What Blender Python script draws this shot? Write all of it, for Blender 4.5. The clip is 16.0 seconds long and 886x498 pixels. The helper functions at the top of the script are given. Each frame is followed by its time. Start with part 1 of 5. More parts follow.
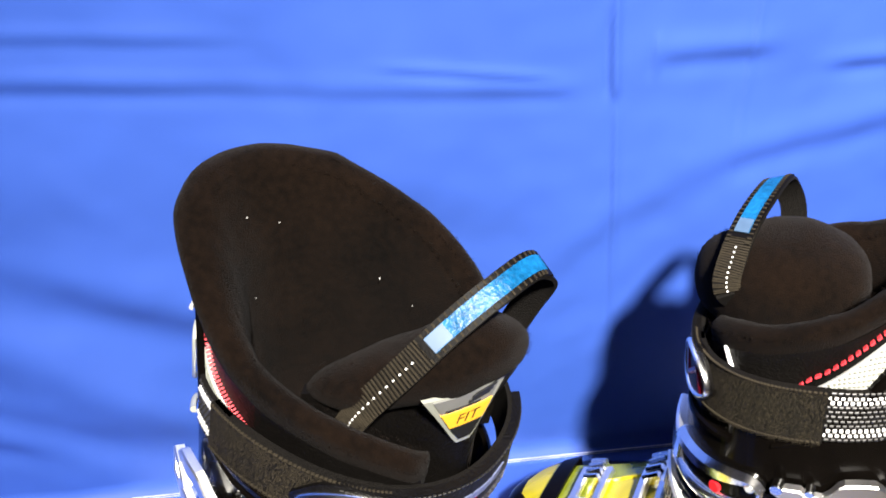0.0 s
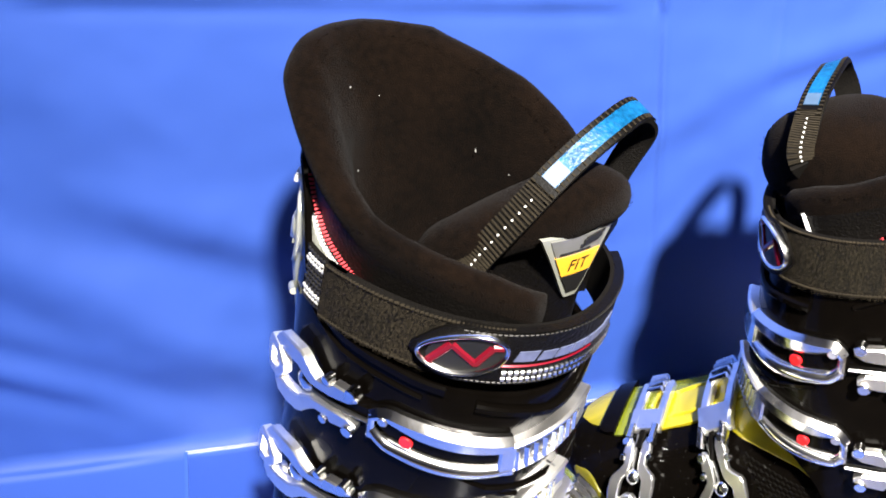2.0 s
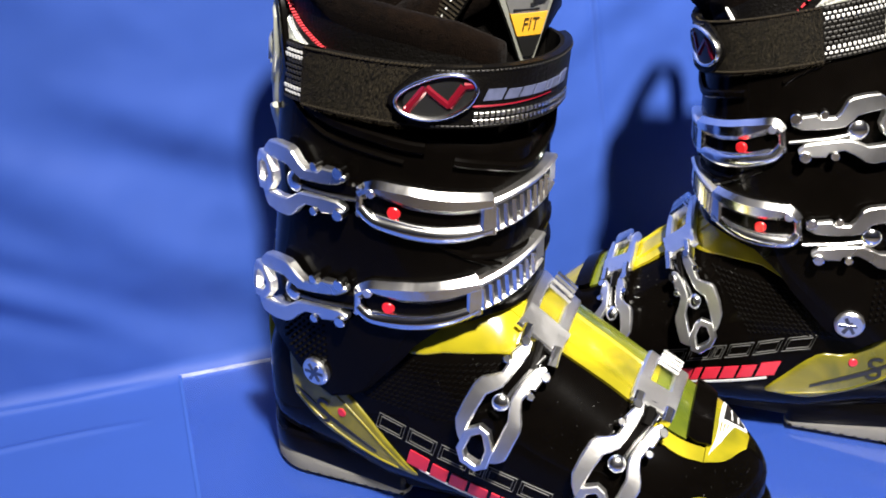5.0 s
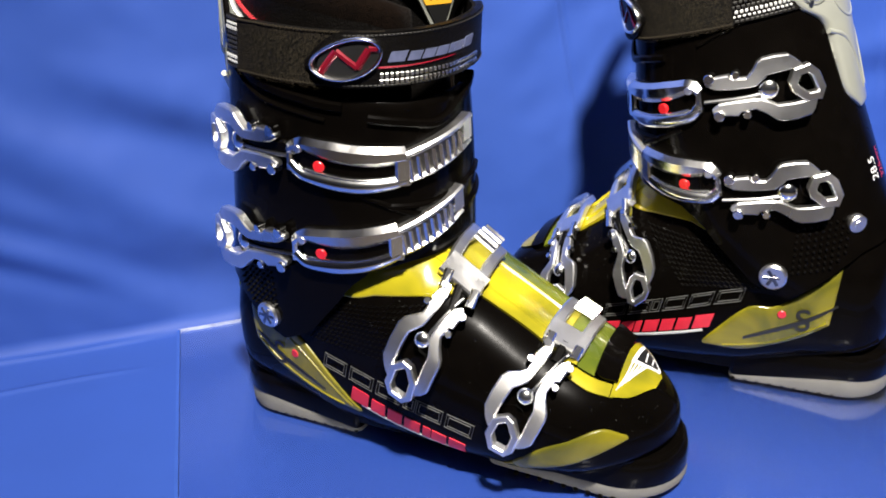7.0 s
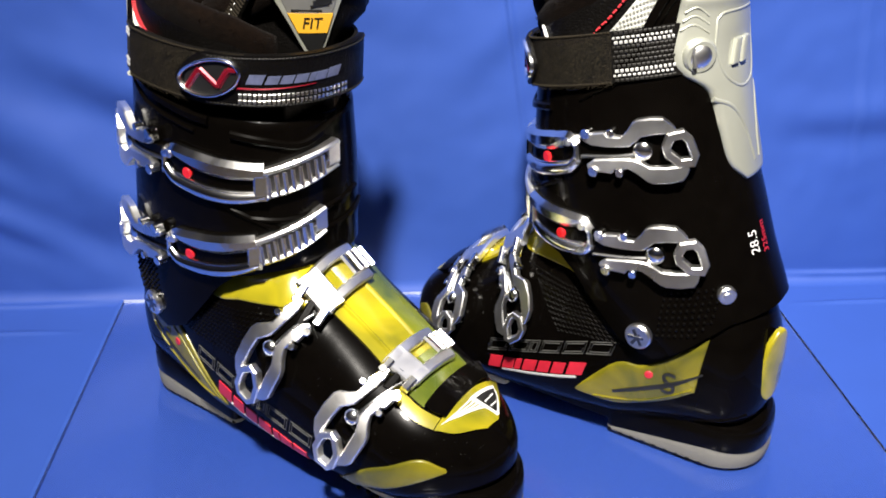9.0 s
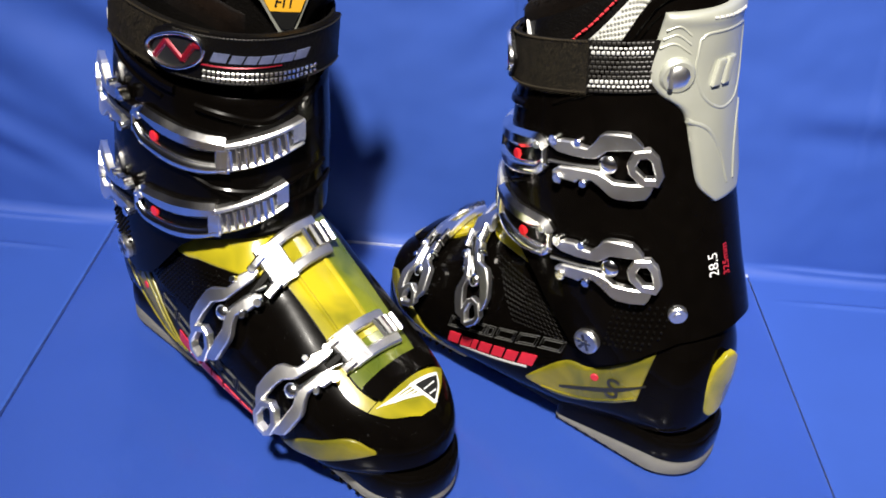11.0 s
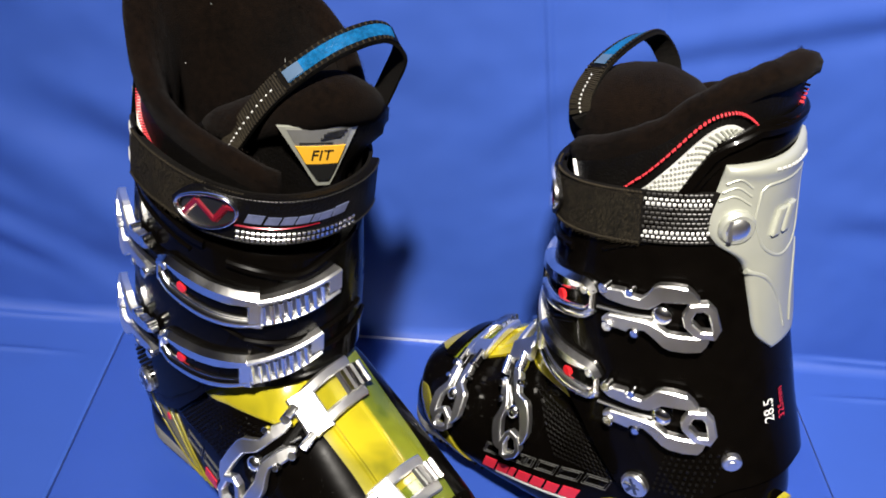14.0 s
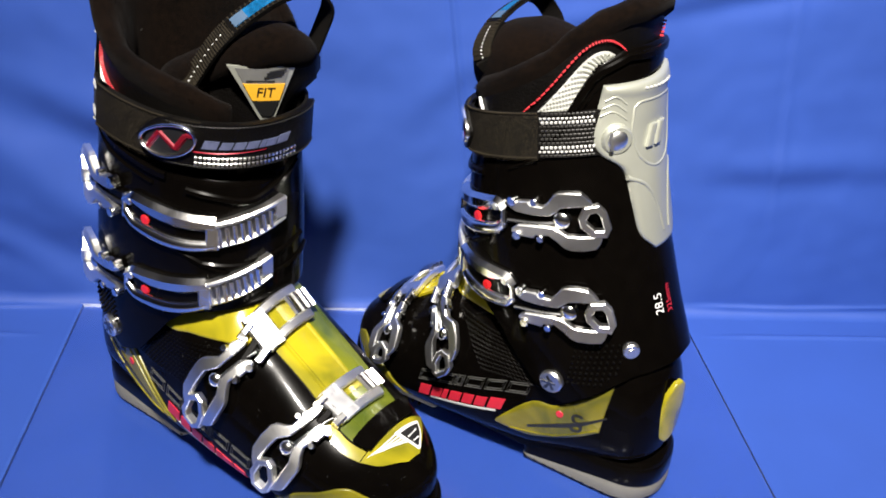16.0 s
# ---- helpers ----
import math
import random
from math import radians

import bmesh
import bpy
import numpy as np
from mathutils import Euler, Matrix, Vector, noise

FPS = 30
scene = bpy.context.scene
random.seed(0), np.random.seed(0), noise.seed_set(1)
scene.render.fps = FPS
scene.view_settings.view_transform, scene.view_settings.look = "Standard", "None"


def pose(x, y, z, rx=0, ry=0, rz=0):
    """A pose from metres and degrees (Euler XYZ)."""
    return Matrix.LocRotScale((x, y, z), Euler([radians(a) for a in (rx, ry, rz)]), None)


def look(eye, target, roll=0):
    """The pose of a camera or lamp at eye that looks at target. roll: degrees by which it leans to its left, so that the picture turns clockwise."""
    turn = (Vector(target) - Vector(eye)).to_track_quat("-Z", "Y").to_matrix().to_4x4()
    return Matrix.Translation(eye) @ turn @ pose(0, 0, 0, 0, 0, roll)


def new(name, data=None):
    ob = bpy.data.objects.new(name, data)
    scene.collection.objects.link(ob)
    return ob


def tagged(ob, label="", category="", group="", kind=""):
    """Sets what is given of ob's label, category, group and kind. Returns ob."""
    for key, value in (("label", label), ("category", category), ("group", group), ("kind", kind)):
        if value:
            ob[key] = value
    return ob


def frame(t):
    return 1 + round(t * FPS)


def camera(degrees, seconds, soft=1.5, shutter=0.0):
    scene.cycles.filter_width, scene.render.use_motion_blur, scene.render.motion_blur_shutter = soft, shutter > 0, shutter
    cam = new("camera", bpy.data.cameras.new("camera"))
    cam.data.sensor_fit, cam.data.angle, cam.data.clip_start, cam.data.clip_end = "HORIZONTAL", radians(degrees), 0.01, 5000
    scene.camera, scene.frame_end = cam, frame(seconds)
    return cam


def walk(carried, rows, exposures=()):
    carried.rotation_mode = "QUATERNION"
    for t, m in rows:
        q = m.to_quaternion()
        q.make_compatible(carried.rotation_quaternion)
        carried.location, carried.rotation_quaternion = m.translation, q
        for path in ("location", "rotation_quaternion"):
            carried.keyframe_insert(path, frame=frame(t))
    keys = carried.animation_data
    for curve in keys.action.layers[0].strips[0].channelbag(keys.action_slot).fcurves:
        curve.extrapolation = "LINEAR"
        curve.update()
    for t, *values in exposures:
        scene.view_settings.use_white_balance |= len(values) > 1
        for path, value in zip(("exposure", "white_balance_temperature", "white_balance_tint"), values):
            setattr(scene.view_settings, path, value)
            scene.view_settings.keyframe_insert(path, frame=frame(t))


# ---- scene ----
cam = camera(49.93, 16.0, soft=1.8)
PATH = [  # seconds, place in metres, turn in degrees
    (0.0, 0.0000, 0.0000, 0.6201, 51.59, -3.62, 0.00),
    (0.5, -0.0247, -0.0024, 0.6117, 51.61, -3.57, -0.50),
    (1.0, -0.0372, -0.0243, 0.5926, 52.63, -3.11, -1.17),
    (1.5, -0.0481, -0.0440, 0.5735, 53.51, -2.77, -2.09),
    (2.0, -0.0649, -0.0645, 0.5475, 55.59, -3.19, -3.33),
    (2.5, -0.0796, -0.0861, 0.5187, 58.23, -3.55, -5.00),
    (3.0, -0.0814, -0.1070, 0.4989, 59.75, -2.31, -6.72),
    (3.5, -0.0835, -0.1268, 0.4721, 61.15, -0.60, -8.36),
    (4.0, -0.0862, -0.1465, 0.4421, 62.31, 0.59, -9.35),
    (6.5, -0.0416, -0.2445, 0.4074, 63.71, 2.48, -5.44),
    (7.0, 0.0057, -0.2579, 0.4085, 63.65, 3.48, -3.65),
    (7.5, 0.0599, -0.2606, 0.4109, 63.63, 3.55, -1.51),
    (8.0, 0.1000, -0.2607, 0.4155, 63.76, 2.18, 1.07),
    (8.5, 0.1346, -0.2628, 0.4209, 63.83, 0.97, 3.84),
    (9.0, 0.1658, -0.2625, 0.4341, 63.21, -0.38, 6.03),
    (11.5, 0.2214, -0.2062, 0.5096, 55.20, -5.00, 13.24),
    (12.0, 0.2118, -0.1880, 0.5235, 55.01, -5.27, 14.07),
    (12.5, 0.1996, -0.1716, 0.5363, 54.81, -5.29, 14.34),
    (13.0, 0.1818, -0.1576, 0.5492, 54.82, -5.09, 13.68),
    (13.5, 0.1685, -0.1488, 0.5587, 54.92, -4.67, 12.40),
    (14.0, 0.1663, -0.1529, 0.5577, 55.34, -4.38, 11.25),
    (14.5, 0.1745, -0.1721, 0.5482, 55.95, -4.01, 10.37),
    (15.0, 0.1848, -0.2046, 0.5374, 56.92, -3.61, 9.03),
    (15.5, 0.1902, -0.2403, 0.5303, 58.19, -3.49, 7.44),
    (16.0, 0.1878, -0.2831, 0.5202, 60.55, -3.94, 5.70),
]
EXPOSURES = [(0.0, 0.55), (1.0, 0.55), (2.5, 0.60), (4.0, 0.27), (6.5, -0.08), (9.0, -0.18), (12.5, -0.37), (14.5, -0.32), (16.0, -0.29)]
walk(cam, [(t, pose(*row)) for t, *row in PATH], EXPOSURES)

# ---- world and lamps ----
world = bpy.data.worlds.new("world")
scene.world = world
world.use_nodes = True
world.node_tree.nodes["Background"].inputs[0].default_value = (0.9, 0.92, 1.0, 1)
world.node_tree.nodes["Background"].inputs[1].default_value = 0.01


def area_lamp(name, eye, target, size, watts, colour):
    data = bpy.data.lights.new(name, "AREA")
    data.shape, data.size, data.energy, data.color = "DISK", size, watts, colour
    ob = new(name, data)
    ob.matrix_world = look(eye, target)
    return ob


key = area_lamp("key_lamp", (0.19, -1.02, 2.24), (0.33, 0.50, 0.34), 0.17, 35.8, (1.0, 0.94, 0.86))
key.data.spread = radians(68)

# added fill: an unseen point lamp that lifts the shadows and the metal
fill_data = bpy.data.lights.new("fill_lamp", "POINT")
fill_data.energy, fill_data.shadow_soft_size, fill_data.color = 1.8, 0.12, (1.0, 0.92, 0.80)
fill = new("fill_lamp", fill_data)
fill.location = (-0.3, -0.9, 2.15)

# ---- materials ----
def material(name, base, rough=0.5, metal=0.0, scale=60.0, vary=0.15, bump=0.0, bump_scale=400.0, coat=0.0, sheen=0.0, rough_vary=0.12, trans=0.0, spec=0.5, coat_ior=1.5):
    m = bpy.data.materials.new(name)
    m.use_nodes = True
    nt = m.node_tree
    nodes, links = nt.nodes, nt.links
    b = nodes["Principled BSDF"]
    b.inputs["Metallic"].default_value = metal
    b.inputs["Coat Weight"].default_value = coat
    b.inputs["Coat Roughness"].default_value, b.inputs["Coat IOR"].default_value = 0.06, coat_ior
    b.inputs["Sheen Weight"].default_value = sheen
    b.inputs["Transmission Weight"].default_value = trans
    b.inputs["Specular IOR Level"].default_value = spec
    co = nodes.new("ShaderNodeTexCoord")
    n1 = nodes.new("ShaderNodeTexNoise")
    n1.inputs["Scale"].default_value, n1.inputs["Detail"].default_value = scale, 6
    n2 = nodes.new("ShaderNodeTexNoise")
    n2.inputs["Scale"].default_value, n2.inputs["Detail"].default_value = scale / 7, 3
    add = nodes.new("ShaderNodeMath")
    add.operation = "ADD"
    mr = nodes.new("ShaderNodeMapRange")
    mr.inputs["From Min"].default_value, mr.inputs["From Max"].default_value = 0.6, 1.4
    mr.inputs["To Min"].default_value, mr.inputs["To Max"].default_value = 1 - vary, 1 + vary
    mix = nodes.new("ShaderNodeVectorMath")
    mix.operation = "SCALE"
    mix.inputs[0].default_value = base
    for n in (n1, n2):
        links.new(co.outputs["Object"], n.inputs["Vector"])
    links.new(n1.outputs["Fac"], add.inputs[0])
    links.new(n2.outputs["Fac"], add.inputs[1])
    links.new(add.outputs[0], mr.inputs["Value"])
    links.new(mr.outputs[0], mix.inputs["Scale"])
    links.new(mix.outputs[0], b.inputs["Base Color"])
    rr = nodes.new("ShaderNodeMapRange")
    rr.inputs["From Min"].default_value, rr.inputs["From Max"].default_value = 0.3, 0.7
    rr.inputs["To Min"].default_value, rr.inputs["To Max"].default_value = max(0.02, rough - rough_vary * 0.5), min(1, rough + rough_vary)
    links.new(n2.outputs["Fac"], rr.inputs["Value"])
    links.new(rr.outputs[0], b.inputs["Roughness"])
    if bump:
        n3 = nodes.new("ShaderNodeTexNoise")
        n3.inputs["Scale"].default_value, n3.inputs["Detail"].default_value = bump_scale, 4
        links.new(co.outputs["Object"], n3.inputs["Vector"])
        bu = nodes.new("ShaderNodeBump")
        bu.inputs["Strength"].default_value, bu.inputs["Distance"].default_value = bump, 0.001
        links.new(n3.outputs["Fac"], bu.inputs["Height"])
        links.new(bu.outputs[0], b.inputs["Normal"])
    return m


M_CLOTH = material("blue_cloth", (0.0235, 0.068, 0.318), 0.6, scale=14, vary=0.08, bump=0.10, bump_scale=1400, spec=0.4)
# next three: unseen room, toned for bounce and what metal and gloss reflect
M_WALL = material("room_paint", (0.34, 0.32, 0.28), 0.9, scale=6, vary=0.06, bump=0.1)
M_CEILING = material("white_ceiling_paint", (0.62, 0.60, 0.56), 0.9, scale=6, vary=0.05, bump=0.1)
M_FLOOR = material("dark_brown_floor", (0.030, 0.021, 0.014), 0.6, scale=9, vary=0.2, bump=0.1)
M_SHELL = material("black_plastic", (0.0018, 0.0014, 0.0011), 0.23, scale=90, vary=0.3, bump=0.06, bump_scale=110, rough_vary=0.08, spec=0.03, coat=0.42, coat_ior=1.20)
M_RUBBER = material("matt_black_plastic", (0.0026, 0.0022, 0.0018), 0.42, spec=0.07, scale=120, vary=0.3, bump=0.15, bump_scale=900)


def gold_plastic(name, light, dark, scale, rough, coat=0.5):
    """Translucent tinted plastic: two tones in soft flowing patches under a clear skin."""
    m = material(name, light, rough, coat=coat, bump=0.02)
    nt = m.node_tree
    b = nt.nodes["Principled BSDF"]
    co = nt.nodes.new("ShaderNodeTexCoord")
    n = nt.nodes.new("ShaderNodeTexNoise")
    n.inputs["Scale"].default_value, n.inputs["Detail"].default_value, n.inputs["Distortion"].default_value = scale, 3, 0.6
    ramp = nt.nodes.new("ShaderNodeValToRGB")
    ramp.color_ramp.elements[0].position, ramp.color_ramp.elements[1].position = 0.34, 0.62
    ramp.color_ramp.elements[0].color, ramp.color_ramp.elements[1].color = (*dark, 1), (*light, 1)
    nt.links.new(co.outputs["Object"], n.inputs["Vector"])
    nt.links.new(n.outputs["Fac"], ramp.inputs["Fac"])
    nt.links.new(ramp.outputs["Color"], b.inputs["Base Color"])
    return m


M_GOLD = gold_plastic("gold_plastic", (0.43, 0.355, 0.012), (0.18, 0.165, 0.009), 22, 0.20)
# darker, greener copy of the gold: the far facet's shade is in the colour
M_GOLD_GREEN = gold_plastic("green_gold_shaded_plastic", (0.16, 0.18, 0.010), (0.06, 0.085, 0.008), 28, 0.22)
M_GOLD_DARK = gold_plastic("olive_gold_plastic", (0.22, 0.185, 0.008), (0.085, 0.080, 0.006), 30, 0.24, coat=0.2)
M_BADGE = material("dark_red_enamel", (0.20, 0.006, 0.018), 0.2, 0.3, scale=60, vary=0.2, coat=0.6)
M_PILE = material("charcoal_pile", (0.020, 0.016, 0.010), 0.9, scale=500, vary=0.5, spec=0.15)
M_PALECYAN = material("pale_foil_thread", (0.05, 0.09, 0.15), 0.4, scale=200, vary=0.2)
M_GREYWEAVE = material("grey_woven_check", (0.014, 0.013, 0.011), 0.45, scale=300, vary=0.3)
M_SOLE = material("grey_sole", (0.115, 0.112, 0.105), 0.6, scale=80, vary=0.15, bump=0.2)
M_FELT = material("brown_black_fleece", (0.0036, 0.0020, 0.0012), 0.95, scale=260, vary=0.7, bump=0.8, bump_scale=1300, sheen=0.018, spec=0.04)
M_LEATHER = material("black_synthetic_leather", (0.0026, 0.0022, 0.0019), 0.40, spec=0.12, scale=200, vary=0.2, bump=0.6, bump_scale=700)
M_STRAP = material("black_webbing", (0.0034, 0.0028, 0.0022), 0.75, spec=0.1, scale=300, vary=0.35, bump=0.8, bump_scale=1300)
M_CHROME = material("polished_aluminium", (0.96, 0.95, 0.92), 0.15, 1.0, scale=120, vary=0.06, bump=0.2, bump_scale=110, rough_vary=0.14)
M_SATIN = material("satin_aluminium", (0.97, 0.96, 0.93), 0.31, 1.0, scale=120, vary=0.08, bump=0.2, bump_scale=120, rough_vary=0.14)
M_STEEL = material("dark_steel", (0.25, 0.25, 0.25), 0.3, 1.0, scale=200, vary=0.2)
M_RED = material("red_plastic", (0.62, 0.015, 0.02), 0.3, scale=60, vary=0.1, coat=0.4)
M_REDPRINT = material("red_print", (0.50, 0.018, 0.035), 0.35, scale=120, vary=0.15)
M_LABELGREY = material("grey_label_foil", (0.20, 0.20, 0.19), 0.35, 0.3, scale=120, vary=0.15)
M_SILVER = material("silver_paint", (0.43, 0.44, 0.375), 0.32, 0.45, scale=50, vary=0.05, coat=0.4, bump=0.03)
M_MESH = material("silver_mesh", (0.52, 0.52, 0.50), 0.5, 0.2, scale=300, vary=0.1)
M_WHITE = material("white_print", (0.75, 0.75, 0.73), 0.4, scale=120, vary=0.06)
M_GREYPRINT = material("grey_print", (0.07, 0.07, 0.065), 0.4, scale=120, vary=0.1)
M_YELLOW = material("yellow_label", (0.80, 0.42, 0.03), 0.4, scale=120, vary=0.06)
M_CYAN = material("cyan_label", (0.003, 0.075, 0.19), 0.30, scale=400, vary=0.6, coat=0.0, spec=0.2, bump=0.5, bump_scale=500)
M_STITCH = material("red_thread", (0.55, 0.03, 0.04), 0.6, scale=200, vary=0.1)
M_STRAPPRINT = material("silver_blue_print", (0.14, 0.16, 0.27), 0.3, 0.4, scale=200, vary=0.35)
M_BLACK = material("black_print", (0.01, 0.01, 0.01), 0.4, scale=120, vary=0.1)


def acrylic():
    m = bpy.data.materials.new("clear_acrylic")
    m.use_nodes = True
    nt = m.node_tree
    nt.nodes.remove(nt.nodes["Principled BSDF"])
    clear, gloss, mix, fres = (nt.nodes.new("ShaderNode" + k) for k in ("BsdfTransparent", "BsdfGlossy", "MixShader", "Fresnel"))
    clear.inputs["Color"].default_value = (0.95, 0.96, 0.98, 1)
    fres.inputs["IOR"].default_value = 1.22
    n = nt.nodes.new("ShaderNodeTexNoise")
    n.inputs["Scale"].default_value, n.inputs["Detail"].default_value = 12, 5
    r = nt.nodes.new("ShaderNodeMapRange")
    r.inputs["To Min"].default_value, r.inputs["To Max"].default_value = 0.06, 0.22
    nt.links.new(n.outputs["Fac"], r.inputs["Value"])
    nt.links.new(r.outputs[0], gloss.inputs["Roughness"])
    nt.links.new(fres.outputs[0], mix.inputs[0])
    nt.links.new(clear.outputs[0], mix.inputs[1])
    nt.links.new(gloss.outputs[0], mix.inputs[2])
    nt.links.new(mix.outputs[0], nt.nodes["Material Output"].inputs["Surface"])
    return m


# near cloth colour: paints the blue that shows through the clear side edge
M_EDGE_BLUE = material("painted_cloth_blue_edge", (0.026, 0.075, 0.335), 0.5, scale=200, vary=0.2)
# pale colour stands in for light caught by the clear sheet's back edge
M_EDGE = material("painted_edge_glint", (0.34, 0.37, 0.50), 0.5, scale=200, vary=0.5)
M_ACRYLIC = acrylic()


# ---- mesh helpers ----
def part(name, bm, mat, parent, label="", smooth=40):
    """One mesh object from a bmesh, under a thing or a part."""
    bmesh.ops.recalc_face_normals(bm, faces=bm.faces)
    me = bpy.data.meshes.new(name)
    for f in bm.faces:
        f.smooth = smooth > 0
    for e in bm.edges:
        if len(e.link_faces) == 2 and e.calc_face_angle(0) > radians(smooth or 1):
            e.smooth = False
    bm.to_mesh(me)
    bm.free()
    me.materials.append(mat)
    ob = new(name, me)
    ob.parent = parent
    if label:
        tagged(ob, label)
    return ob


def add_grid(bm, pts, wrap=False, cap0=False, cap1=False):
    """A sheet of quads through a table of points; wrap closes each row."""
    vs = [[bm.verts.new(p) for p in row] for row in pts]
    for r0, r1 in zip(vs, vs[1:]):
        n = len(r0)
        for j in range(n if wrap else n - 1):
            k = (j + 1) % n
            bm.faces.new((r0[j], r0[k], r1[k], r1[j]))
    if cap0:
        bm.faces.new(vs[0])
    if cap1:
        bm.faces.new(vs[-1][::-1])
    return vs


def add_box(bm, centre, size, turn=None, chamfer=0.0):
    """A box, chamfered, turned by a matrix."""
    made = bmesh.ops.create_cube(bm, size=1.0, matrix=Matrix.Translation(centre) @ (turn or Matrix()).to_4x4() @ Matrix.Diagonal((*size, 1)))
    if chamfer:
        edges = {e for v in made["verts"] for e in v.link_edges}
        bmesh.ops.bevel(bm, geom=list(edges), offset=chamfer, segments=2, affect="EDGES", profile=0.6)


def add_shell(bm, top, low):
    """A closed slab between two equal tables of points."""
    n, m = len(top), len(top[0])
    a = add_grid(bm, top)
    b = add_grid(bm, low)
    for i in range(n - 1):
        bm.faces.new((a[i][0], a[i + 1][0], b[i + 1][0], b[i][0]))
        bm.faces.new((a[i][-1], b[i][-1], b[i + 1][-1], a[i + 1][-1]))
    for j in range(m - 1):
        bm.faces.new((a[0][j], b[0][j], b[0][j + 1], a[0][j + 1]))
        bm.faces.new((a[-1][j], a[-1][j + 1], b[-1][j + 1], b[-1][j]))


def add_bolster(bm, spine, n=40, m=26, seed=0.0):
    """A soft stuffed roll along a spine of (u, v, z, half width, half height), its ends rounded off."""
    pts = smooth_curve(spine, n)
    rows = []
    for i, p in enumerate(pts):
        a, b = pts[max(i - 1, 0)], pts[min(i + 1, n - 1)]
        t = Vector((b[0] - a[0], b[1] - a[1], b[2] - a[2])).normalized()
        across = t.cross(Vector((0, 0, 1))).normalized()
        up = across.cross(t)
        x = 2 * i / (n - 1) - 1
        k = max(0.02, 1 - abs(x) ** 5) ** 0.5
        r = []
        for q in np.linspace(0, 2 * math.pi, m, endpoint=False):
            c = Vector(p[:3]) + across * (p[3] * k * math.copysign(abs(math.cos(q)) ** 0.85, math.cos(q))) + up * (p[4] * k * math.copysign(abs(math.sin(q)) ** 0.85, math.sin(q)))
            r.append(c + up * (0.0012 * noise.noise(c * 70 + Vector((seed, 0, 0)))))
        rows.append(r)
    add_grid(bm, rows, wrap=True, cap0=True, cap1=True)


def smooth_curve(pts, n):
    """A Catmull-Rom curve of n points through pts (tuples of any length)."""
    p = np.array(pts, float)
    p = np.vstack([2 * p[0] - p[1], p, 2 * p[-1] - p[-2]])
    out = []
    for x in np.linspace(0, len(pts) - 1, n):
        i = min(int(x), len(pts) - 2)
        t = x - i
        a, b, c, d = p[i : i + 4]
        out.append(0.5 * (2 * b + (c - a) * t + (2 * a - 5 * b + 4 * c - d) * t * t + (3 * b - a - 3 * c + d) * t**3))
    return out


# ---- cloth backdrop, acrylic plate, room ----
ANGLE = radians(10.0)
AX, AY = Vector((math.cos(ANGLE), math.sin(ANGLE), 0)), Vector((-math.sin(ANGLE), math.cos(ANGLE), 0))
CORNER = Vector((-0.201, 0.455, 0.0))
WALL_BACK, BEND = 0.009, 0.014


